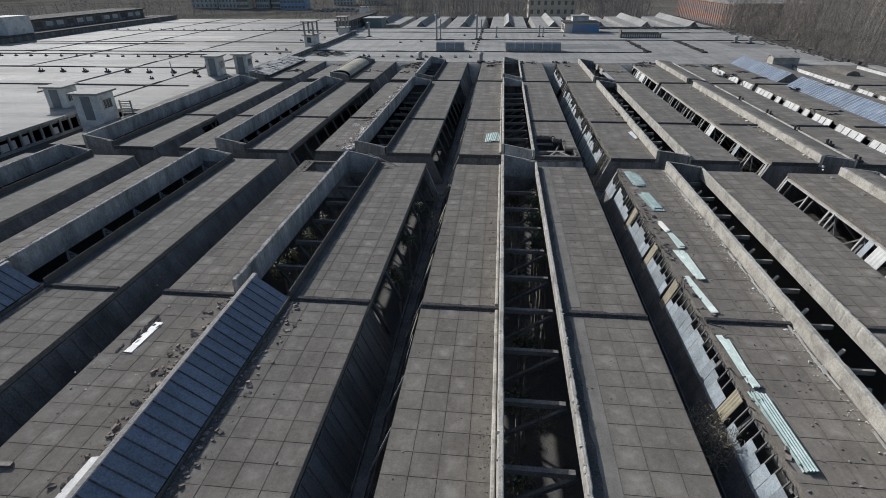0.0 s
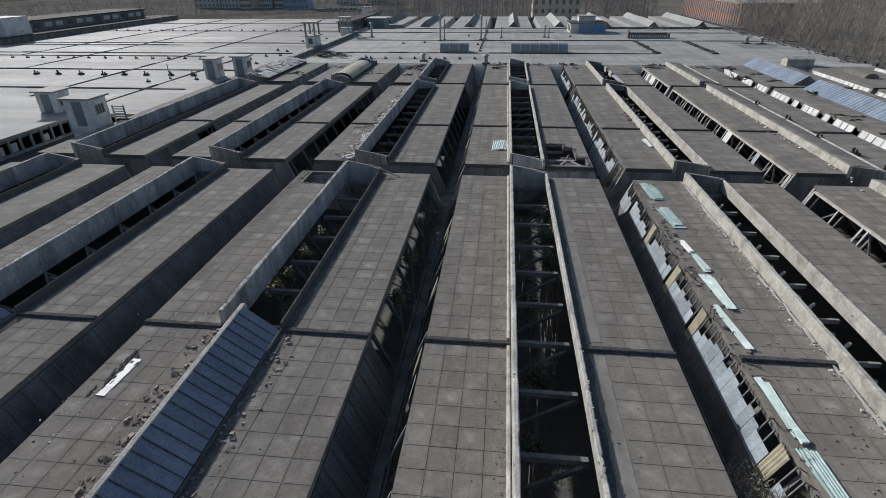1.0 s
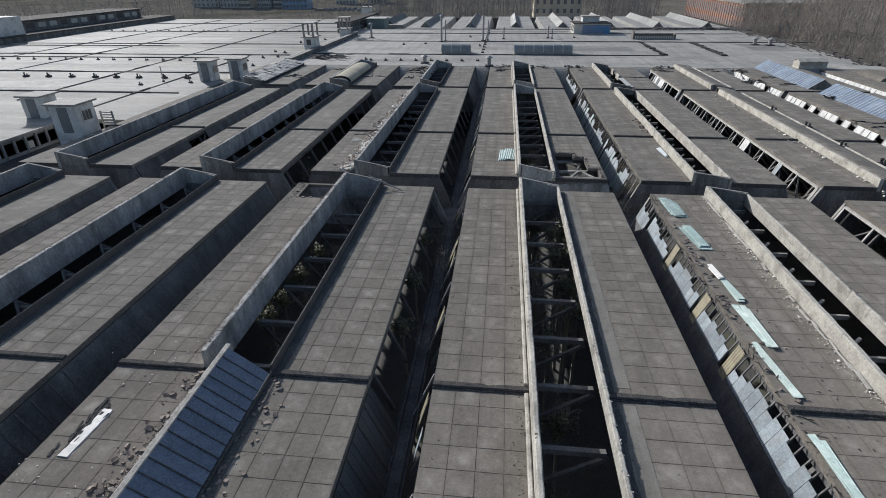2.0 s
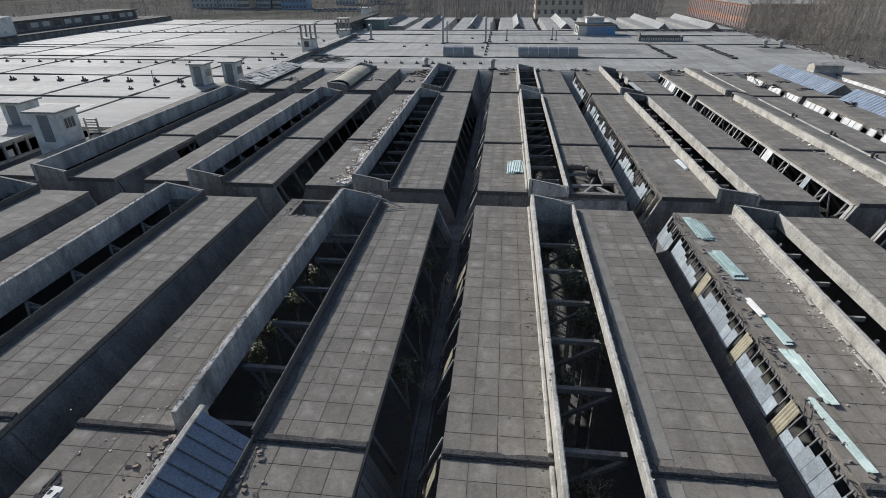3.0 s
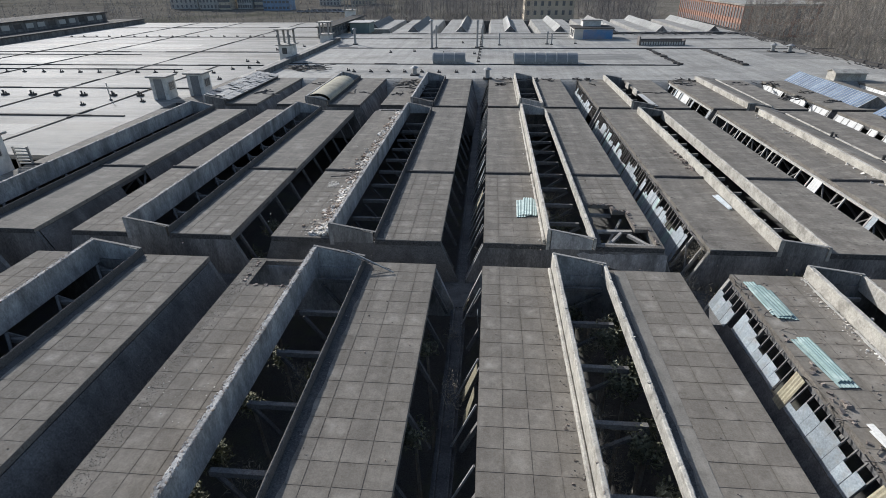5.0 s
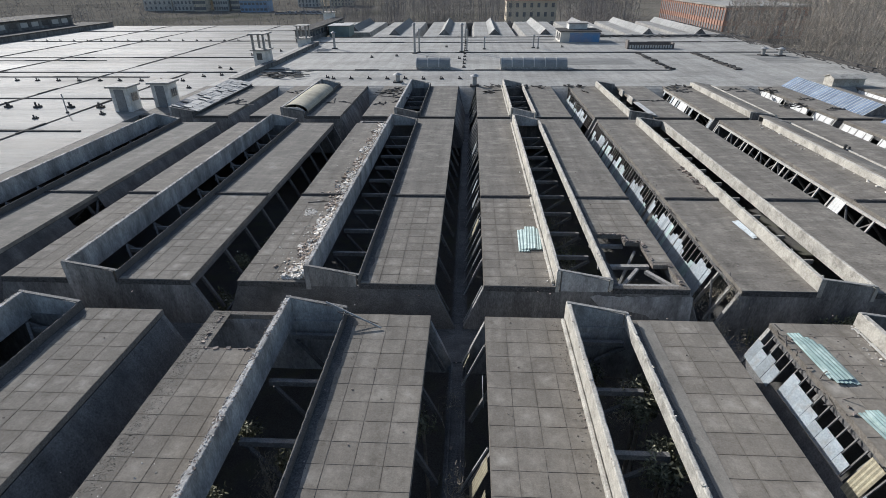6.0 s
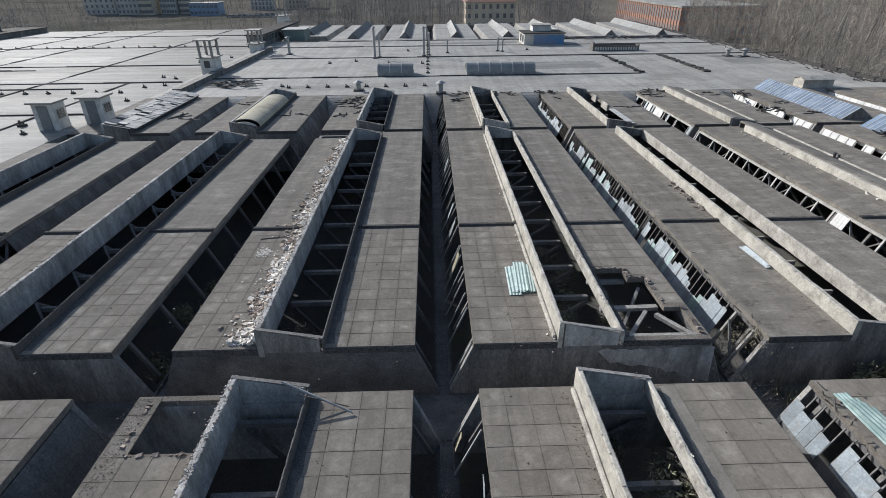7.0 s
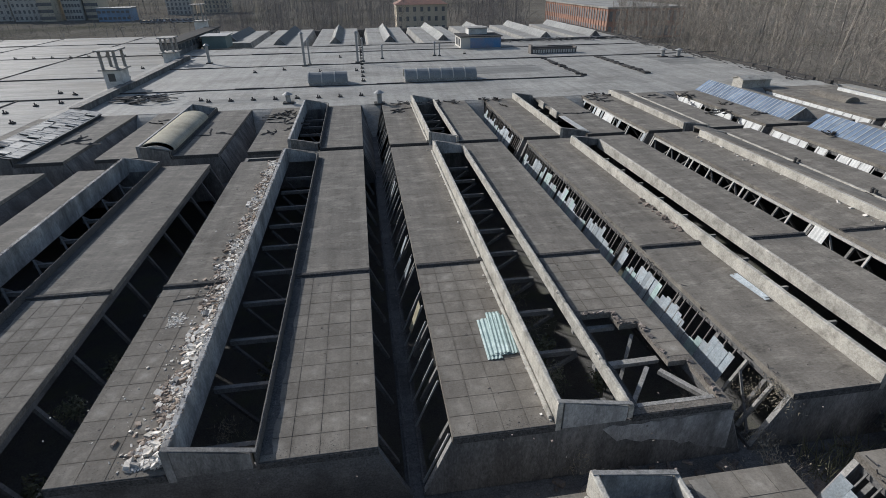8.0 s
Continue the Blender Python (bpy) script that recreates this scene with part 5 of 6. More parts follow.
for x0, x1, y0, z1, wall in ((-206, -188, 362, 6, PALEWALL), (-184, -170, 356, 7, PALEWALL), (-169, -162, 352, 8, YELLOWWALL), (-160, -151, 358, 6, PALEWALL), (-150, -143, 360, 6.5, YELLOWWALL), (-118, -104, 392, 3, PALEWALL), (-98, -84, 400, 4, YELLOWWALL)):
    building("apartment_block", "pale rendered apartment block in the distance", "apartment block", x0, x1, y0, y0 + 14, z1, wall, TILE, 5, 6, 1.6, 4)
building("blue_store", "low store building clad in blue sheet", "store", -137, -121, 342, 352, -2.6, BLUEWALL, METAL, 2, 7, 0, 3, (1.6, 1.2))

# parked cars
car_wheel = bmesh.new()
tube(car_wheel, (-0.1, 0, 0), (0.1, 0, 0), 0.32, 0.32, 10)
car_wheel = mesh_of("wheel", car_wheel, TYRE)


def car(m):
    top = thing("parked_car", "pale parked car in the distance", "car", "parked cars")
    bm = bmesh.new()
    prism(bm, [(-0.85, 0.3), (0.85, 0.3), (0.85, 0.85), (-0.85, 0.85)], -2.1, 2.1)
    bmesh.ops.bevel(bm, geom=bm.edges[:], offset=0.15, segments=2, affect="EDGES")
    part("body", bm, PAINT, top)
    bm = bmesh.new()
    v = [bm.verts.new(p) for p in ((-0.78, -1.3, 0.84), (0.78, -1.3, 0.84), (0.78, 1.5, 0.84), (-0.78, 1.5, 0.84), (-0.6, -0.7, 1.42), (0.6, -0.7, 1.42), (0.6, 0.9, 1.42), (-0.6, 0.9, 1.42))]
    for f in ((3, 2, 1, 0), (4, 5, 6, 7), (0, 1, 5, 4), (1, 2, 6, 5), (2, 3, 7, 6), (3, 0, 4, 7)):
        bm.faces.new([v[i] for i in f])
    part("cabin", bm, WINDOW, top)
    for x in (-0.8, 0.8):
        for y in (-1.35, 1.35):
            w = new("wheel", car_wheel)
            w.parent = top
            w.location = (x, y, 0.32)
    top.matrix_basis = m
    return top


first = car(pose(-108, 322, GROUND, 0, 0, 80))
rcar = random.Random(4)
for i in range(16):
    copy_thing(first, pose(-105.5 + (i % 9) * 2.9, 322 + 9 * (i // 9) + rcar.uniform(-0.4, 0.4), GROUND, 0, 0, 85 + rcar.uniform(-6, 6)))


# ---- plants ----
def quads_mesh(name, base, way, width, mat, seed):
    """Thin strips from base along way, each width wide, turned at random."""
    rng = np.random.default_rng(seed)
    base, way = np.asarray(base, float), np.asarray(way, float)
    n = len(base)
    side = np.cross(way, rng.normal(size=(n, 3)))
    side /= np.maximum(np.linalg.norm(side, axis=1, keepdims=True), 1e-6)
    side *= np.broadcast_to(np.asarray(width, float).reshape(-1, 1), (n, 1)) / 2
    tip = 0.55
    verts = np.stack([base - side, base + side, base + way + side * tip, base + way - side * tip], axis=1).reshape(-1, 3)
    me = bpy.data.meshes.new(name)
    me.from_pydata(verts.tolist(), [], np.arange(4 * n).reshape(n, 4).tolist())
    me.materials.append(mat)
    return me


def twig_set(rng, h, branches, spread, low=0.25, rise=1.5):
    """Branches, side branches and twigs of a bare tree h high: base, way and width of each strip."""
    t = low + (1 - low) * rng.random(branches) ** 0.9
    a = rng.random(branches) * 2 * math.pi
    L = h * spread * (1.12 - t) * (0.6 + 0.6 * rng.random(branches))
    up = rise * (0.6 + 0.8 * rng.random(branches))
    b0 = np.stack([np.zeros(branches), np.zeros(branches), t * h], 1)
    w0 = np.stack([np.cos(a), np.sin(a), up], 1)
    w0 = w0 / np.linalg.norm(w0, axis=1, keepdims=True) * L[:, None]
    out_b, out_w, out_s = [b0], [w0], [np.full(branches, 0.045) * h / 14]
    pb, pw = b0, w0
    for count, shrink, size in ((5, 0.5, 0.022), (4, 0.55, 0.015)):
        k = len(pb)
        f = 0.3 + 0.7 * rng.random((k, count))
        nb = (pb[:, None] + pw[:, None] * f[..., None]).reshape(-1, 3)
        ln = np.linalg.norm(pw, axis=1)
        d = rng.normal(size=(k, count, 3)) * 0.85 + pw[:, None] / ln[:, None, None] + np.array([0, 0, 0.18 * rise])
        d = d / np.linalg.norm(d, axis=2, keepdims=True) * (ln * shrink)[:, None, None] * (0.6 + 0.7 * rng.random((k, count, 1)))
        nw = d.reshape(-1, 3)
        out_b.append(nb)
        out_w.append(nw)
        out_s.append(np.full(len(nb), size) * h / 14)
        pb, pw = nb, nw
    return np.concatenate(out_b), np.concatenate(out_w), np.concatenate(out_s)


def bare_tree(seed, h, spread):
    rng = np.random.default_rng(seed)
    top = thing("bare_tree", "slender leafless tree at the edge of the roof", "tree", "bare trees")
    bm = bmesh.new()
    pts = [Vector((rng.normal() * 0.12 * i, rng.normal() * 0.12 * i, h * i / 5)) for i in range(6)]
    pts[0] = Vector((0, 0, -0.2))
    for i in range(5):
        r0, r1 = 0.075 * (1 - i / 5.3), 0.075 * (1 - (i + 1) / 5.3)
        tube(bm, pts[i], pts[i + 1], r0, r1, 6)
    part("trunk", bm, BARK, top, "pale grey trunk")
    b, w, s = twig_set(rng, h, 34, spread)
    ob = new("crown", quads_mesh("crown", b, w, s * 0.75, TWIG, seed))
    ob.parent = top
    return top


kinds = [bare_tree(i + 1, h, sp) for i, (h, sp) in enumerate(((16, 0.2), (18, 0.17), (14, 0.24), (20, 0.16), (13, 0.22)))]
rt = random.Random(77)
spots = []
while len(spots) < 120:
    x, y = 49.8 + abs(rt.gauss(0, 7.5)), rt.uniform(34, 190)
    if y > 80:
        x -= 2.2
    if x > 0.46 * (y - 25) - 2 and all((x - a) ** 2 + (y - c) ** 2 > 2.6 for a, c in spots):
        spots.append((x, y))
for i, (x, y) in enumerate(spots):
    m = pose(x, y, GROUND, 0, 0, rt.uniform(0, 360))
    if i < 5:
        kinds[i].matrix_basis = m
    else:
        src = rt.choice(kinds)
        copy_thing(src, m)


def woods(name, label, regions, mat, seed, branches=14, thick=0.65, trunks=None):
    """Leafless woods: regions of (x0, x1, y0, y1, count, lowest, highest)."""
    rng = np.random.default_rng(seed)
    B, W, S, TB, TW, TS = [], [], [], [], [], []
    for x0, x1, y0, y1, n, h0, h1 in regions:
        for _ in range(n):
            p = np.array([rng.uniform(x0, x1), rng.uniform(y0, y1), GROUND])
            h = rng.uniform(h0, h1)
            if p[0] > 48 and p[1] < 268 and p[0] < 0.46 * (p[1] - 25) - 2:
                continue
            b, w, s = twig_set(rng, h, branches, 0.23 if h > 9 else 0.45, 0.18, 0.6)
            keep = rng.random(len(b)) < 0.9
            B.append(b[keep] + p)
            W.append(w[keep])
            S.append(s[keep] * thick)
            lean = rng.normal(size=2) * 0.035 * h
            for k in range(2 if rng.random() < 0.55 else 0):
                TB.append([p])
                TW.append([[lean[0], lean[1], h * rng.uniform(0.25, 0.5)]])
                TS.append([0.009 * h])
            B.append([p + [lean[0] * 0.9, lean[1] * 0.9, h * 0.45]])
            W.append([[lean[0], lean[1], h * 0.5]])
            S.append([0.006 * h])
    ob = new(name, quads_mesh(name, np.concatenate(B), np.concatenate(W), np.concatenate(S), mat, seed))
    tagged(ob, label, "woods", kind="stuff")
    if trunks:
        ob = new("tree_trunks", quads_mesh("tree_trunks", np.concatenate(TB), np.concatenate(TW), np.concatenate(TS), trunks, seed + 1))
        tagged(ob, "slender pale trunks standing in the " + name.replace("_", " "), "tree trunks", kind="stuff")


woods("east_woods", "dense leafless poplar woods beside the factory", [(53, 84, 20, 200, 330, 12, 20), (84, 150, 60, 200, 260, 14, 22), (106, 170, 200, 330, 120, 14, 22), (50, 76, 266, 330, 60, 14, 20)], TWIG, 5, 25, 0.6, BARK)
woods("north_woods", "dark leafless woods behind the far roof", [(-46, 10, 176, 215, 230, 13, 18), (30, 46, 178, 230, 120, 13, 19), (-40, 72, 262, 300, 160, 15, 21), (10, 32, 170, 184, 8, 12, 15)], WOODS, 6, 17, 0.75, WOODS)
woods("west_woods", "leafless woods and thickets beyond the field", [(-200, -108, 60, 230, 300, 9, 15), (-135, -96, 175, 240, 70, 6, 11), (-100, -46, 215, 300, 120, 6, 13), (-330, 60, 395, 450, 330, 15, 24), (-260, -130, 290, 338, 110, 6, 13)], WOODS, 7, 8, 1.5, WOODS)
woods("undergrowth", "brown leafless undergrowth below the poplars", [(49, 75, 20, 190, 520, 2.5, 6.5)], TWIG, 18, 8, 0.7)
woods("field_scrub", "low brown scrub on the fallow field", [(-150, -36, 154, 310, 2400, 0.5, 2.0), (-110, -45, 153, 175, 260, 1.5, 4.0)], TWIG, 8, 3, 1.0)


def shrub(x, y, z, r, leaves, seed, mat, size=(0.04, 0.08), name="ivy_shrub", label="ivy-clad shrub growing up through the broken roof"):
    """A self-sown shrub: a stem from below and a clump of small leaves."""
    leaves = leaves * 2
    rng = np.random.default_rng(seed)
    top = thing(name, label, "shrub", "roof shrubs", at=(x, y, z))
    bm = bmesh.new()
    a = Vector((0, 0, 0))
    down = GROUND + 0.3 - z if z > -8 and name == "ivy_shrub" else -DROP - 0.1 - z if name == "gutter_weed" else -0.05
    tube(bm, (0.3, 0.1, down), (0.1, 0, -r * 0.8), 0.09, 0.06, 6)
    tube(bm, (0.1, 0, -r * 0.85), (-0.1, 0.1, r * 0.5), 0.06, 0.02, 6)
    part("stem", bm, BARK, top)
    p = rng.normal(size=(leaves, 3))
    p = p / np.linalg.norm(p, axis=1, keepdims=True) * (rng.random((leaves, 1)) ** 0.45) * r
    lump = 0.75 + 0.5 * np.sin(p[:, :1] * 5 / r + seed) * np.cos(p[:, 1:2] * 4 / r)
    p *= lump
    d = rng.normal(size=(leaves, 3)) * rng.uniform(*size, size=(leaves, 1))
    ob = new("foliage", quads_mesh("foliage", p, d, rng.uniform(*size, size=leaves), mat, seed))
    ob.parent = top
    return top


for i, (x, y, z, r, n) in enumerate(((-10.5, 22.6, -2.5, 0.6, 420), (-10.7, 24.5, -2.9, 0.65, 420), (-10.6, 26.8, -2.9, 0.6, 360), (-10.4, 29.4, -2.9, 0.55, 300), (-8.4, 19.4, -1.9, 0.5, 260), (2.75, 22.8, -1.3, 0.5, 360), (2.75, 25.3, -1.45, 0.5, 360), (2.75, 27.8, -1.3, 0.55, 420), (2.75, 30.4, -1.35, 0.55, 360), (1.5, 21.5, -1.9, 0.6, 350), (2.5, 24.4, -1.2, 0.7, 600),
                                     (2.5, 27.0, -1.15, 0.75, 800), (2.5, 29.4, -1.1, 0.75, 800), (1.5, 36.0, -1.8, 0.7, 500), (1.8, 38.2, -1.9, 0.75, 500), (-4.3, 21.3, -1.7, 0.6, 380),
                                     (-4.3, 24.6, -1.5, 0.55, 380), (-4.4, 28.8, -1.6, 0.5, 260), (1.2, 11.4, -2.6, 0.6, 250), (-14.5, 39.5, -2.0, 0.6, 300), (1.6, 41.5, -2.2, 0.6, 260))):
    shrub(x, y, z, r, n, 100 + i, LEAF)


for i, (x, z, r) in enumerate(((11.2, -1.4, 0.5), (11.8, -1.15, 0.55), (12.5, -1.25, 0.5), (13.2, -1.5, 0.42))):
    shrub(x, 34.0 - 0.1 * (i % 2), z, r, 260, 560 + i, MOSS, (0.04, 0.09), name="gutter_weed", label="olive bushy weed growing in the cross gutter")


def twiggy(x, y, z, h, n, seed, label="bare dry stalks sprouting from the gutter", mat=None):
    rng = np.random.default_rng(seed)
    b, w, s = twig_set(rng, h, n, 0.5, 0.02)
    b[:, 0] += rng.normal(size=len(b)) * 0.18
    b[:, 1] += rng.normal(size=len(b)) * 0.25
    me = quads_mesh("dry_stalks", b, w, np.full(len(b), 0.022), mat or DRYGRASS, seed)
    ob = new("dry_stalks", me)
    ob.location = (x, y, z)
    tagged(ob, label, "stalks", kind="stuff")


for i, (x, y, h, n) in enumerate(((6.6, 33.5, 1.3, 9), (7.4, 33.3, 0.9, 8), (6.9, 34.3, 1.0, 8), (-3.2, 26.2, 1.5, 7), (-3.4, 29.6, 1.0, 6), (6.75, 11.9, 1.7, 26), (6.6, 12.7, 1.4, 20), (6.6, 35.6, 1.1, 8), (5.6, 33.6, 0.8, 6),
                                  (-3.1, 20.4, 1.1, 5), (-13.3, 33.2, 0.8, 6), (16.7, 33.6, 0.9, 7))):
    twiggy(x, y, -DROP - 0.07, h, n, 300 + i)
rg = np.random.default_rng(9)
for x0, x1, y0, y1, n in ((11.6, 14.2, 32.9, 34.2, 800), (8.0, 10.6, 33.0, 34.2, 260), (-12, -5, 32.9, 34.1, 120)):
    b = np.stack([rg.uniform(x0, x1, n), rg.uniform(y0, y1, n), np.full(n, -DROP - 0.07)], 1)
    d = rg.normal(size=(n, 3)) * [0.2, 0.2, 0.15] + [0, 0, 0.5]
    ob = new("grass_tuft", quads_mesh("grass_tuft", b, d, np.full(n, 0.025), MOSS, 9))
    tagged(ob, "olive weeds growing in the cross gutter", "weeds", kind="stuff")


# ---- loose things on the monitors ----
def sheet_stack(x0, x1, y0, y1, n, seed, mat=None, name="sheet_stack", label="pile of loose teal corrugated fibreglass sheets", turn=0.0, z=0.012):
    """Several corrugated sheets lying on the roof, slid apart."""
    r = random.Random(seed)
    top = thing(name, label, "sheets", "loose sheets")
    cx, cy = (x0 + x1) / 2, (y0 + y1) / 2
    top.matrix_basis = pose(cx, cy, z, 0, 0, turn)
    L = (y1 - y0)
    total = x1 - x0
    w = min(0.5, total * 0.75)
    for i in range(n):
        me = piece_mesh("loose_sheet", w * r.uniform(0.85, 1.1), L * r.uniform(0.82, 1.0), 0.008, mat or TEAL, 0.025)
        ob = new("sheet", me)
        ob.parent = top
        px = -total / 2 + w / 2 + (total - w) * (i / max(1, n - 1))
        ob.matrix_basis = pose(px, -L / 2 + r.uniform(0, 0.15) * L, 0.0 + 0.028 * (i % 3) + 0.005, r.uniform(0.0, 0.6), r.uniform(-3, 3), r.uniform(-3, 3))
    return top


sheet_stack(7.95, 8.75, 29.3, 31.6, 4, 1, turn=3)
sheet_stack(8.15, 8.75, 25.9, 28.2, 4, 2, turn=6)
sheet_stack(8.2, 8.55, 21.7, 23.9, 3, 3, turn=6)
sheet_stack(8.05, 8.3, 23.2, 24.3, 2, 4, mat=WHITESHEET, name="white_sheets", label="two bleached corrugated sheets on the teal pile", turn=8, z=0.1)
sheet_stack(8.2, 8.52, 18.9, 21.4, 3, 5, turn=4)
sheet_stack(7.95, 8.2, 16.7, 19.3, 2, 6, turn=5)
sheet_stack(7.78, 8.08, 13.0, 15.5, 3, 7, turn=3)
sheet_stack(7.8, 8.25, 10.1, 12.8, 4, 8, turn=4)
sheet_stack(-0.68, 0.4, 37.3, 39.7, 5, 9, turn=-2)
sheet_stack(10.12, 10.32, 38.8, 40.9, 3, 10, mat=SHEET, turn=3, label="broken strips of pale teal sheet along the lantern wall")

bm = bmesh.new()
worn_bar(bm, -0.17, 0.17, -0.82, 0.82, 0.0, 0.03, 0.03, 5, 0.12)
ob = solid("white_board", bm, WHITESHEET, "broken strip of bright white board lying on the roof", "board")
ob.matrix_basis = pose(-11.4, 13.66, 0.004, 0, 0, -3)
bm = bmesh.new()
rsl = random.Random(19)
for i in range(26):
    x, y = -11.62 + rsl.gauss(0, 0.12), 13.1 + rsl.uniform(-0.3, 1.5)
    l = rsl.uniform(0.08, 0.4)
    beam(bm, (x, y, 0.015), (x + rsl.uniform(-0.08, 0.08), y + l, 0.02 + rsl.uniform(0, 0.04)), rsl.uniform(0.03, 0.09), 0.02)
solid("board_slivers", bm, DARKFELT, "dark slivers broken off beside the white board", "slivers", kind="stuff")
bm = bmesh.new()
worn_bar(bm, -0.2, 0.2, -0.7, 0.7, 0.0, 0.03, 0.04, 6, 0.1)
ob = solid("white_board", bm, WHITESHEET, "bleached board leaning against the lantern wall", "board")
ob.matrix_basis = pose(-9.55, 8.15, 0.06, 0, -14, -2)
bm = bmesh.new()
beam(bm, (-12.33, 8.36, 0.05), (-11.5, 8.44, 0.05), 0.12, 0.08)
solid("plank", bm, IRON, "short dark plank on the concrete slabs", "plank")
bm = bmesh.new()
tube(bm, (-8.0, 32.15, 0.66), (-5.95, 31.5, 0.06), 0.035, 0.03, 8)
solid("pipe", bm, METAL, "thin grey pipe lying across the lantern curb", "pipe")
bm = bmesh.new()
tube(bm, (-7.55, 31.9, 0.42), (-6.1, 31.75, 0.05), 0.02, 0.02, 6)
solid("pipe", bm, IRON, "thin rusty rod beside the lantern curb", "rod")


def chunks(bm, n, place, size, seed):
    """Broken lumps: boxes with every corner shifted."""
    r = random.Random(seed)
    for _ in range(n):
        x, y, z = place(r)
        s = r.uniform(*size)
        a, b, c = s, s * r.uniform(0.4, 0.9), s * r.uniform(0.25, 0.55)
        rot = Euler((r.uniform(-0.4, 0.4), r.uniform(-0.4, 0.4), r.uniform(0, 6.3))).to_matrix()
        v = [bm.verts.new(Vector((x, y, z + c * 0.3)) + rot @ Vector((i * a * r.uniform(0.3, 0.6), j * b * r.uniform(0.3, 0.6), k * c * r.uniform(0.3, 0.6)))) for i in (-1, 1) for j in (-1, 1) for k in (-1, 1)]
        for f in ((0, 1, 3, 2), (4, 6, 7, 5), (0, 4, 5, 1), (2, 3, 7, 6), (0, 2, 6, 4), (1, 5, 7, 3)):
            bm.faces.new([v[i] for i in f])


def along_wall(xw, y0, y1, reach, away=-1, bias=2.0):
    return lambda r: (xw + away * reach * r.random() ** bias * (0.6 + 0.4 * math.sin(r.random() * 20)), r.uniform(y0, y1), 0.0)


def litter(n, place, size, seed, mat, label, name="rubble"):
    bm = bmesh.new()
    chunks(bm, n, place, size, seed)
    solid(name, bm, mat, label, "rubble", kind="stuff")


def heap(xw, y0, y1, reach, height, away=-1, zone=0):
    """Places on a sloping bank of rubble against a wall; zone 1 keeps to the brick stretches, -1 to the others."""
    def place(r):
        d = r.random() ** 1.6
        while True:
            y = y0 + (y1 - y0) * r.random() ** 1.1
            if zone == 0 or r.random() < 0.5 + zone * 0.36 * math.copysign(abs(math.sin(y * 1.05 + 0.6)) ** 0.5, math.sin(y * 1.05 + 0.6)):
                break
        lim = reach * (0.55 + 0.45 * abs(math.sin(y * 1.3)))
        return xw + away * d * lim, y, height * max(0, 1 - d * 1.4) * r.random()
    return place


bm = bmesh.new()
rb = random.Random(41)
n = 320
rows = []
for i in range(n + 1):
    y = 34.75 + 24.6 * i / n
    w = (0.5 + 0.32 * abs(math.sin(y * 1.3))) * rb.uniform(0.75, 1.15)
    h = 0.27 * rb.uniform(0.55, 1.2)
    rows.append([bm.verts.new(p) for p in ((-9.5, y, h), (-9.5 - w * 0.35, y + rb.uniform(-0.05, 0.05), h * rb.uniform(0.5, 1)), (-9.5 - w * 0.7, y, h * rb.uniform(0.1, 0.5)), (-9.5 - w, y, -0.02), (-9.5, y, -0.02))])
for a, c in zip(rows, rows[1:]):
    for i in range(5):
        j = (i + 1) % 5
        bm.faces.new((a[i], a[j], c[j], c[i]))
bm.faces.new(rows[0][::-1])
bm.faces.new(rows[-1])
solid("rubble_bank", bm, CRUSHED, "low bank of crushed pale render along the lantern wall", "rubble", kind="stuff")
litter(4600, heap(-9.53, 34.7, 59.3, 1.0, 0.3, zone=-1), (0.03, 0.15), 1, RUBBLE, "bank of broken white render fallen from the lantern wall")
litter(4200, heap(-9.5, 34.7, 59.3, 0.85, 0.26), (0.015, 0.07), 39, RUBBLE, "crushed white render filling the bank")
litter(2600, lambda r: (r.choice((r.uniform(-12.3, -9.6), r.uniform(-7.25, -4.35), r.uniform(-2.3, 0.4), r.uniform(2.8, 5.6), r.uniform(7.8, 10.4))), 34.56 + abs(r.gauss(0, 0.25)), 0.0) if r.random() < 0.65
       else (-12.25 + abs(r.gauss(0, 0.15)), r.uniform(34.6, 59.0), 0.0), (0.006, 0.024), 40, GRIT, "grit and moss along the broken slab ends")
litter(430, heap(-9.55, 34.7, 59, 1.1, 0.34, zone=-1), (0.13, 0.3), 31, RUBBLE, "larger slabs of white render among the rubble")
litter(620, heap(-9.55, 34.9, 59.3, 1.05, 0.36, zone=1), (0.07, 0.22), 2, OLDBRICK, "broken dusty brick pieces among the fallen render")
litter(320, heap(-9.55, 34.9, 59.3, 1.1, 0.34), (0.04, 0.18), 32, BRICKBIT, "dark broken brick pieces among the fallen render")
litter(110, lambda r: (-10.35 - abs(r.gauss(0, 0.4)), 34.7 + 15 * r.random() ** 1.6, 0.0), (0.02, 0.12), 33, RUBBLE, "stray bits of render that rolled over the slabs")
litter(520, lambda r: (lambda y: (-9.5 - (0.62 + 0.4 * abs(math.sin(y * 1.3))) * r.uniform(0.8, 1.12), y, 0.0))(r.uniform(34.9, 58.5)), (0.05, 0.17), 42, OLDBRICK, "dusty brown brick bits along the foot of the bank")
bm = bmesh.new()
tube(bm, (-11.68, 42.6, 0.02), (-10.5, 42.82, 0.03), 0.02, 0.02, 6)
tube(bm, (-10.5, 42.82, 0.03), (-10.25, 43.9, 0.18), 0.02, 0.016, 6)
solid("bent_rod", bm, IRON, "thin bent rusty steel rod lying beside the rubble", "rod")
litter(34, lambda r: (-10.3 - abs(r.gauss(0, 0.35)), r.choice((36.4, 43.5, 46.0)) + r.gauss(0, 0.4), 0.0), (0.06, 0.2), 34, OLDBRICK, "stray broken bricks on the slabs beside the bank")
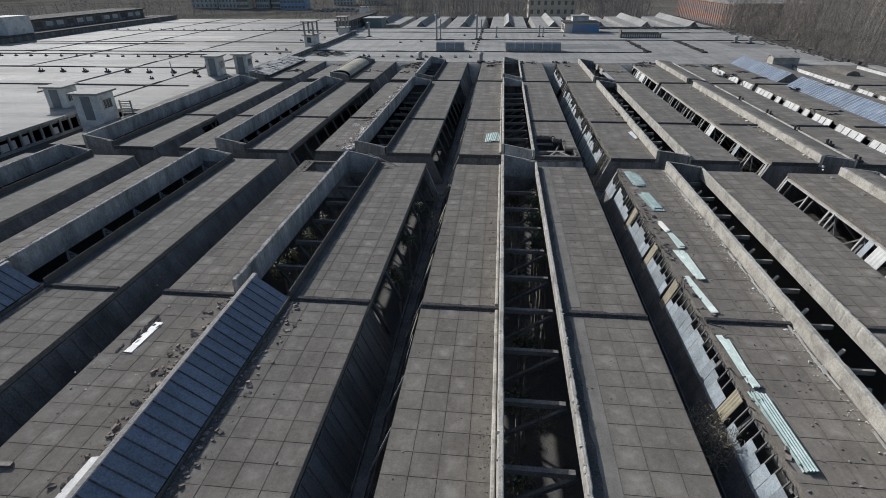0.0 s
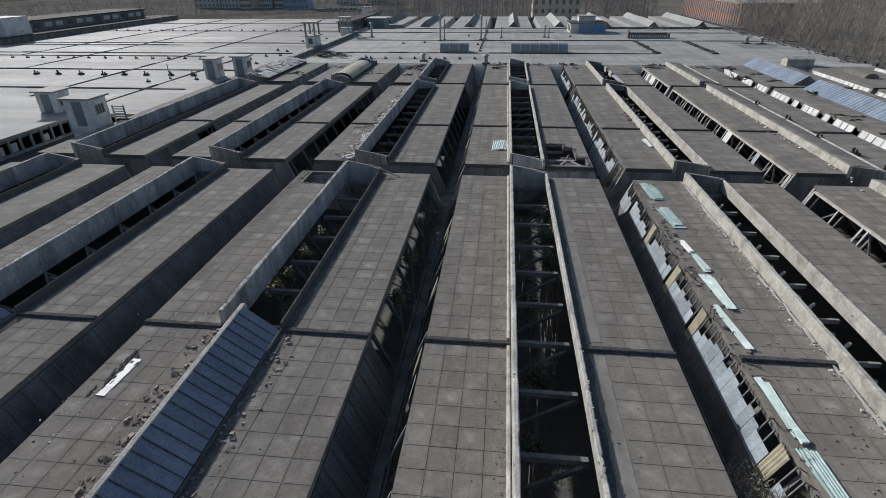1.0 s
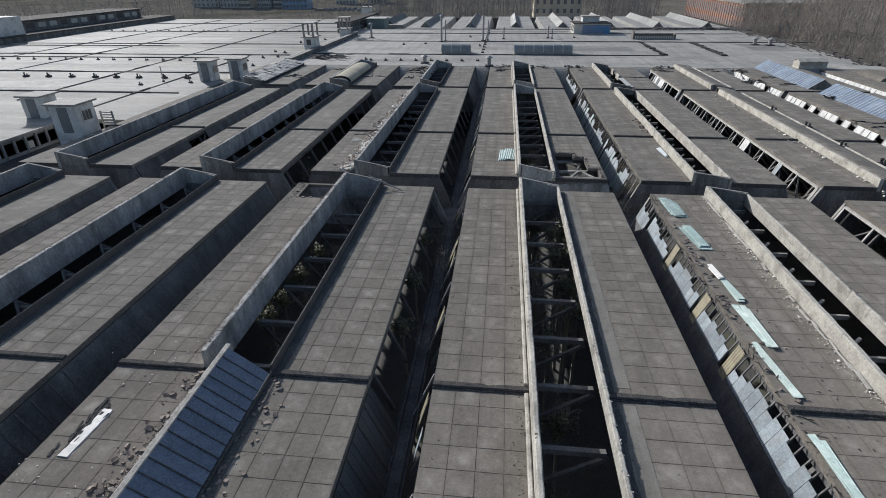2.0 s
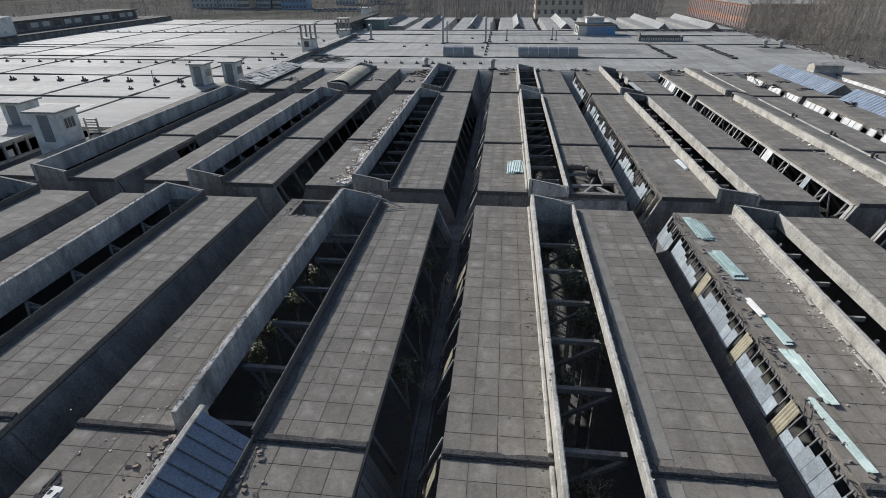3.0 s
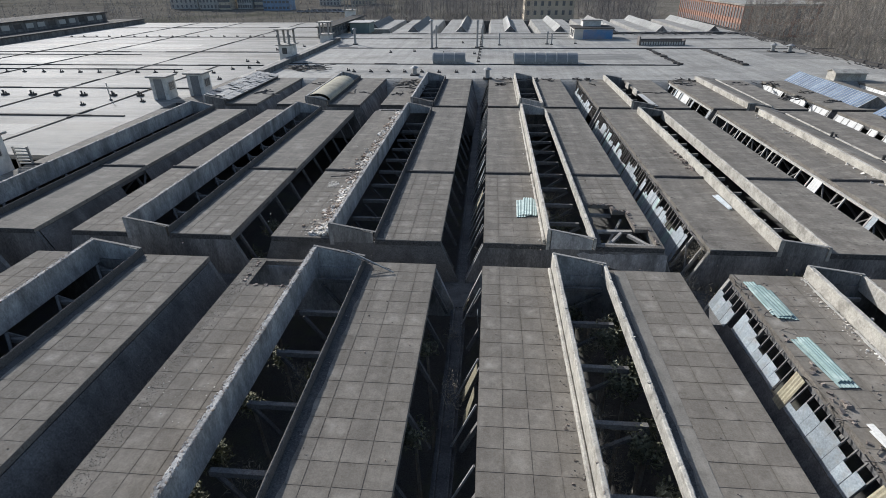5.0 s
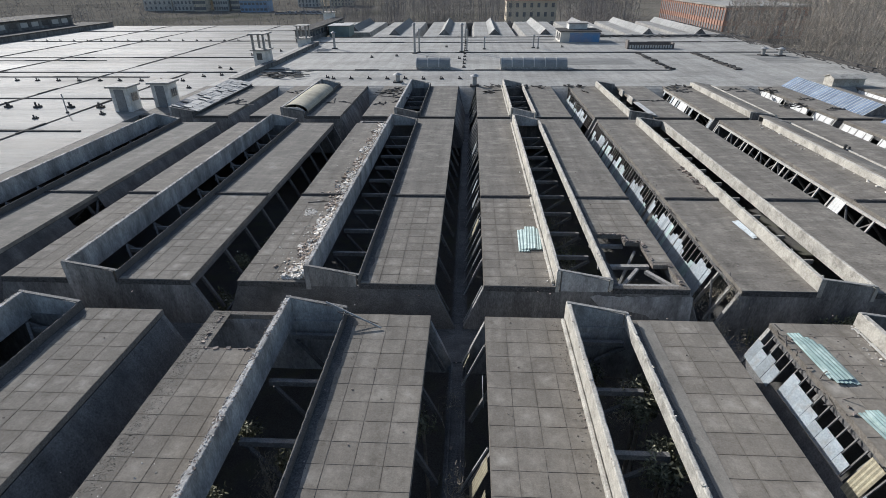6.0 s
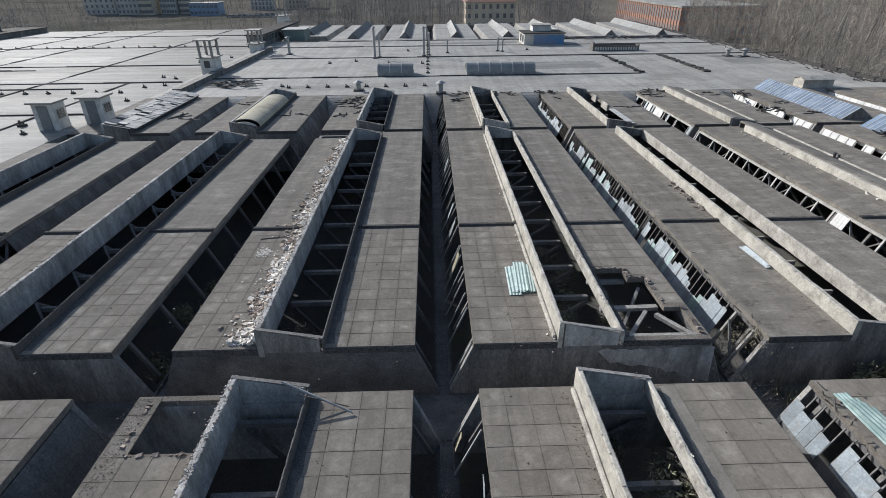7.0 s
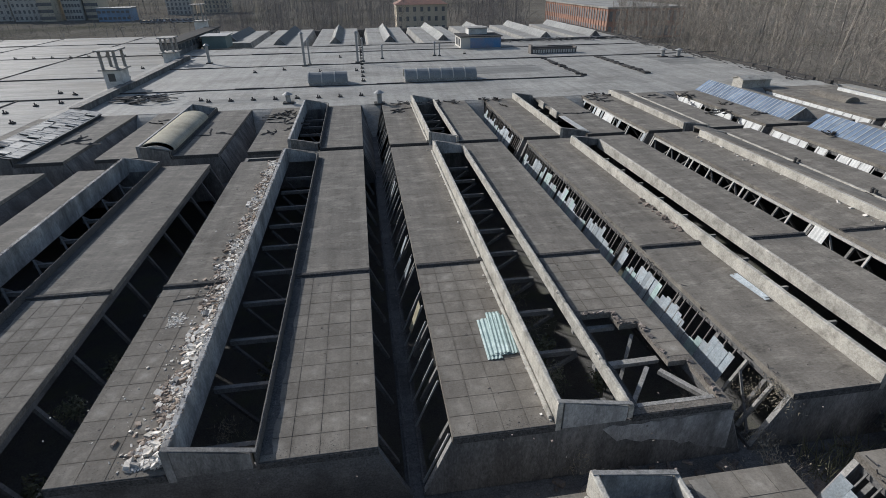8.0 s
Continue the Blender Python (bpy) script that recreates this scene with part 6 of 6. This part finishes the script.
litter(300, along_wall(-9.15, 6.5, 16.2, 1.0, -1, 1.3), (0.06, 0.2), 3, BRICKBIT, "brown brick fragments along the lantern wall")
litter(1100, along_wall(-9.15, 6.5, 16.2, 1.2, -1, 1.5), (0.012, 0.05), 35, BRICKBIT, "brick crumbs along the lantern wall")
litter(150, along_wall(-7.25, 6.5, 16.2, 0.8, 1, 1.4), (0.04, 0.16), 4, BRICKBIT, "brown brick fragments beside the lantern curb")
litter(900, along_wall(-7.35, 6.5, 31.8, 0.9, 1, 1.6), (0.01, 0.04), 36, GRIT, "brick crumbs beside the lantern curb")
litter(700, lambda r: (0.46 - 0.45 * r.random() ** 1.6, r.uniform(6.5, 32.2), 0.0), (0.01, 0.05), 37, GRIT, "dark crumbs and moss along the pale lantern wall")
litter(500, lambda r: (10.44 - 0.5 * r.random() ** 1.6, r.uniform(8, 32.2), 0.0), (0.01, 0.06), 38, RUBBLE, "crumbs of render along the pale lantern wall")
litter(190, lambda r: (-11.2 + r.gauss(0, 0.17), 41.3 + r.gauss(0, 0.24), 0), (0.015, 0.085), 5, CRUSHED, "small splash of white render on the slabs")
litter(220, along_wall(10.45, 14.0, 32.3, 0.4), (0.03, 0.11), 6, RUBBLE, "pale render crumbs along the lantern wall")
litter(60, along_wall(10.45, 45.0, 49.0, 0.5), (0.08, 0.26), 7, BRICKBIT, "reddish brick crumbs along the lantern wall")
litter(140, along_wall(0.47, 7.0, 32.0, 0.5), (0.03, 0.1), 8, BRICKBIT, "small dark crumbs along the pale lantern wall")
litter(90, along_wall(0.47, 34.6, 60.0, 0.45), (0.04, 0.13), 9, RUBBLE, "pale crumbs along the lantern wall")
litter(70, along_wall(20.4, 20, 60, 0.8), (0.06, 0.22), 10, RUBBLE, "pale stones along the lantern wall")
litter(420, lambda r: (r.choice((-12.3, -2.3, 7.7, -7.2, 2.8, 12.8, -17.2)) + r.uniform(0.05, 2.75), r.uniform(7, 61), 0.0), (0.02, 0.075), 11, BRICKBIT, "scattered dark crumbs over the concrete slabs")
litter(130, lambda r: (-14.0 + 40 * r.random(), 32.5 + 1.9 * r.random(), -DROP - 0.06), (0.1, 0.4), 12, BRICKBIT, "dirt and broken brick in the cross gutter")
litter(90, along_wall(7.75, 8.0, 32.2, 0.5, 1, 1.0), (0.05, 0.2), 13, BRICKBIT, "broken edge pieces beside the loose sheets")
bm = bmesh.new()
rr = random.Random(31)
for i in range(150):
    y = rr.uniform(7.5, 32.2)
    beam(bm, (7.72 + rr.uniform(-0.1, 0.12), y, rr.uniform(-0.25, 0.05)), (7.72 + rr.uniform(-0.35, 0.45), y + rr.uniform(-0.3, 0.3), rr.uniform(-0.3, 0.16)), 0.025, 0.025)
for i in range(60):
    y = rr.uniform(35, 60)
    beam(bm, (7.72 + rr.uniform(-0.1, 0.1), y, rr.uniform(-0.25, 0.05)), (7.72 + rr.uniform(-0.3, 0.3), y + rr.uniform(-0.3, 0.3), rr.uniform(-0.3, 0.12)), 0.025, 0.025)
solid("edge_splinters", bm, IRON, "splintered laths and wires along the broken eaves", "laths", kind="stuff")

litter(70, lambda r: (-13.3 + r.uniform(-0.9, 0.5), r.uniform(34.8, 60), -DROP - 0.07), (0.03, 0.13), 14, RUBBLE, "white scraps lying in the valley gutter")
litter(50, lambda r: (-3.3 + r.uniform(-0.4, 0.4), r.uniform(9, 60), -DROP - 0.07), (0.03, 0.12), 15, BRICKBIT, "small scraps lying in the valley gutter")
litter(70, lambda r: r.choice(((r.uniform(2.8, 4.2), 39.25, 0), (4.27, r.uniform(38.5, 39.2), 0), (r.uniform(4.2, 4.9), 38.55, 0), (4.93, r.uniform(36.4, 38.4), 0), (5.52, r.uniform(34.7, 36.3), 0))), (0.06, 0.2), 16, BRICKBIT, "crumbled slab edge round the collapsed roof")
litter(40, lambda r: r.choice(((r.uniform(-11.8, -9.6), 30.24, 0), (-11.87, r.uniform(30.3, 32.2), 0))), (0.05, 0.16), 17, BRICKBIT, "crumbled slab edge round the roof hole")
# lighter patch where render has come off the middle end wall
bm = bmesh.new()
rw = random.Random(52)
edge = [(1.9 + 4.0 * i / 14, -0.32 - rw.uniform(0, 0.12)) for i in range(15)] + [(6.0 - 3.6 * i / 14, -1.75 + 0.75 * i / 14 + rw.uniform(-0.16, 0.16)) for i in range(15)]
prism(bm, edge[::-1], 34.5, 34.512)
part("bare_patch", bm, SHADEPLASTER, MONITORS[(0, 1)], "paler patch where the render has fallen off")
for y, q in ((36.35, 0.95), (35.2, 0.9)):
    bar_part("roof_bar", (7.62, y, -0.28), (7.62 - FOOT * q, y + 0.05, -0.2 - 1.9 * q), 0.1, 0.1, CONCRETE, MONITORS[(1, 1)])
bar_part("roof_bar", (7.3, 36.2, -0.5), (7.0, 34.9, -1.9), 0.07, 0.07, DIMCON, MONITORS[(1, 1)])
bar_part("roof_bar", (6.9, 35.0, -2.0), (8.1, 34.8, -1.6), 0.07, 0.07, DIMCON, MONITORS[(1, 1)])
for i, (x, y, z, h, n) in enumerate(((7.35, 35.4, -1.6, 1.1, 9), (7.5, 34.7, -0.9, 0.8, 9), (7.2, 36.0, -1.8, 1.0, 7), (7.6, 35.0, -0.4, 0.5, 8))):
    twiggy(x, y, z, h, n, 340 + i, "tangle of dry brown stalks on the broken slope")
# bars in the open roof of the middle monitor
for p, q, w in (((2.75, 37.1, -0.55), (4.95, 37.1, -0.5), 0.22), ((2.9, 35.0, -0.9), (4.3, 36.6, -0.35), 0.14), ((4.6, 36.4, -0.35), (5.6, 34.8, -0.35), 0.18), ((2.75, 39.0, -0.5), (4.3, 39.0, -0.5), 0.2),
                ((2.75, 34.85, -0.12), (5.4, 34.85, -0.12), 0.14), ((4.7, 38.4, -0.45), (3.6, 36.9, -1.9), 0.12)):
    bar_part("roof_bar", p, q, w, 0.14, CONCRETE, MONITORS[(0, 1)])
# yellow and grey sheets hanging on the open side of the middle monitor
for y, mesh, tilt in ((16.2, yellow_mesh, 6), (14.9, sheet_meshes[1.0], 8), (20.8, yellow_mesh, 4), (25.3, yellow_mesh, 8), (29.5, sheet_meshes[1.0], 25), (41.4, yellow_mesh, 3), (45.0, sheet_meshes[1.0], 3), (47.2, sheet_meshes[1.3], 2), (55.0, sheet_meshes[1.3], 3)):
    pending_pieces.append(("sheet", mesh, MONITORS[(0, 0 if y < 33 else 1)], slope_pose(0, "L", y, 0.08) @ pose(0, 0, 0.06, -tilt, 0, 4)))

# bare, crumbling roof edge beside the hole
litter(3600, lambda r: (-12.02 + r.gauss(0, 0.17), 32.3 - 13 * r.random() ** 1.3, 0.0), (0.008, 0.032), 21, GRIT, "crumbled felt and grit along the bare roof edge")
litter(160, lambda r: (-11.0 + r.gauss(0, 0.9), r.choice((12.0, 16.9, 24.5, 37.0)) + r.gauss(0, 0.9), 0.0), (0.02, 0.06), 22, RUBBLE, "pale grit strewn over the slabs")
litter(260, lambda r: (9.2 + r.gauss(0, 0.5), r.uniform(7, 32), 0.0), (0.02, 0.08), 23, BRICKBIT, "brown grit on the slabs beside the loose sheets")
litter(320, lambda r: (r.choice((0.42, 2.8, -7.2, 10.42, 12.8)) + abs(r.gauss(0, 0.14)) * r.choice((-1, 1)), r.uniform(7, 60), 0.0), (0.02, 0.08), 24, BRICKBIT, "grit gathered along the lantern curbs")
for i, (x, y, z, r) in enumerate(((1.4, 35.4, -1.5, 0.75), (1.9, 39.6, -1.6, 0.7), (1.3, 43.2, -1.7, 0.7), (3.6, 38.0, -1.9, 0.6), (1.5, 31.6, -1.9, 0.6), (-8.2, 27.5, -2.1, 0.7), (1.6, 17.5, -2.3, 0.6), (1.2, 14.4, -2.4, 0.6),
                                  (-8.3, 36.5, -2.2, 0.6), (-8.1, 40.8, -2.3, 0.6), (-14.2, 36.5, -2.4, 0.7), (-14.0, 41.9, -2.3, 0.6), (-4.2, 15.5, -1.9, 0.5))):
    shrub(x, y, z, r, 240, 520 + i, MOSS, (0.05, 0.1), label="half-bare olive shrub growing up through the broken roof")

# crumbled copings along the lantern walls
def coping_bits(n, x0, x1, y0, y1, z, size, seed, mat):
    litter(n, lambda r: (r.uniform(x0, x1), y0 + (y1 - y0) * r.random(), z - 0.03), size, seed, mat, "crumbled render along the top of the lantern wall")


for k, z in ((-1, 0.74), (-2, 0.74), (-3, 0.74)):
    x = PERIOD * k + S_L
    for y0, y1, n in ((16.6, 32.2, 800), (34.8, 59.5, 900)):
        coping_bits(n, x - 0.02, x + 0.2, y0, y1, z + 0.012, (0.02, 0.07), 70 + k + int(y0), SHADEPLASTER)
        coping_bits(n, x - 0.03, x + 0.2, y0, y1, z + 0.012, (0.02, 0.07), 90 + k + int(y0), BRICKBIT)
for x, z, y0, y1, n, seed in ((2.58, 0.33, 6, 32, 160, 111), (2.58, 0.33, 35, 59.6, 130, 112), (10.5, 0.54, 8, 32, 200, 113), (12.6, 0.24, 10, 32, 160, 114), (0.5, 0.74, 6, 32, 110, 115), (10.5, 0.54, 35, 59.6, 160, 116)):
    coping_bits(n, x, x + 0.14, y0, y1, z, (0.03, 0.09), seed, CREAM if n > 120 else BRICKBIT)
# peeling pale flashing at the foot of a lantern wall
bm = bmesh.new()
rf = random.Random(61)
y = 9.0
while y < 32.0:
    d = rf.uniform(0.25, 0.9)
    if rf.random() < 0.62:
        beam(bm, (10.38 + rf.uniform(-0.05, 0.04), y, 0.03), (10.38 + rf.uniform(-0.05, 0.04), y + d, 0.03 + rf.uniform(0, 0.05)), rf.uniform(0.05, 0.13), 0.025)
    y += d
solid("flashing_scraps", bm, PALECON, "peeling strips of pale flashing at the foot of the lantern wall", "flashing", kind="stuff")
for i in range(16):
    rs = random.Random(700 + i)
    twiggy(rs.uniform(0.9, 2.3), rs.uniform(9, 60) if i > 7 else rs.uniform(20, 46), rs.uniform(-2.3, -1.5), rs.uniform(0.9, 1.5), 9, 720 + i, "bare pale stalks growing up below the open lantern")
for i in range(8):
    rs = random.Random(740 + i)
    twiggy(-8.4 + rs.uniform(-0.5, 0.5), rs.uniform(18, 46), rs.uniform(-2.4, -1.7), rs.uniform(0.9, 1.4), 9, 760 + i, "bare pale stalks growing up below the open lantern")

# pale inner face of the end wall below the roof hole
bm = bmesh.new()
box(bm, -12.0, -7.45, 32.165, 32.186, -1.9, -0.21)
part("inner_render", bm, SHADEPLASTER, MONITORS[(-1, 0)], "pale stained inner render of the end wall")


def torn_felt(x, y, reach, n, seed):
    """Loose roofing felt that has come away in curling strips: each a bent ribbon with a raised lip."""
    r = random.Random(seed)
    top = thing("torn_felt", "curling torn strips of loose roofing felt", "roofing felt", "torn felt", at=(x, y, 0))
    for _ in range(n):
        bm = bmesh.new()
        px, py, a = r.uniform(-0.6, 0.6), r.uniform(-reach, reach) * 0.6, r.uniform(-0.5, 3.6)
        bend, w = r.uniform(-0.14, 0.14), r.uniform(0.07, 0.2)
        rows = []
        for i in range(9):
            up = 0.02 + 0.12 * abs(math.sin(i * 0.9 + seed)) * r.uniform(0.3, 1.0)
            sx, sy = -math.sin(a) * w / 2, math.cos(a) * w / 2
            rows.append([bm.verts.new(q) for q in ((px - sx, py - sy, 0.006), (px, py, 0.01 + up * 0.5), (px + sx, py + sy, up), (px + sx, py + sy, up - 0.012), (px, py, up * 0.5 - 0.004), (px - sx, py - sy, -0.006))])
            px, py, a = px + math.cos(a) * reach * 0.1, py + math.sin(a) * reach * 0.1, a + bend
        for p, q in zip(rows, rows[1:]):
            for i in range(6):
                j = (i + 1) % 6
                bm.faces.new((p[i], p[j], q[j], q[i]))
        bm.faces.new(rows[0][::-1])
        bm.faces.new(rows[-1])
        part("felt_strip", bm, DARKFELT, top)


for i, (x, y, d, n) in enumerate(((-31.0, 66.0, 2.4, 3), (-25.8, 67.5, 2.6, 4), (-20.9, 71.0, 2.0, 3), (-16.0, 66.6, 2.4, 3), (-10.9, 70.5, 2.6, 7), (-10.8, 66.0, 1.8, 4), (-0.9, 72.4, 1.8, 6), (9.0, 72.2, 1.4, 2),
                                  (14.6, 68.2, 1.8, 2), (29.2, 64.8, 1.2, 4), (29.3, 69.0, 1.1, 4), (18.4, 73.0, 1.6, 4), (29.0, 48.5, 1.6, 3), (23.9, 73.0, 1.5, 3))):
    torn_felt(x, y, d, n, 31 + i)

# ---- roof panels and loose sheets ----
rp = random.Random(5)
for parent, x, y, sx, sy in pending_panels:
    ob = new("slab", panel_mesh)
    ob.parent = parent
    ob.matrix_basis = pose(x, y, rp.uniform(-0.001, 0.004), rp.uniform(-0.15, 0.15), rp.uniform(-0.15, 0.15), rp.uniform(-0.5, 0.5)) @ Matrix.Diagonal((sx, sy, 1, 1))
for name, mesh, parent, m in pending_pieces:
    ob = new(name, mesh)
    ob.parent = parent
    ob.matrix_basis = m
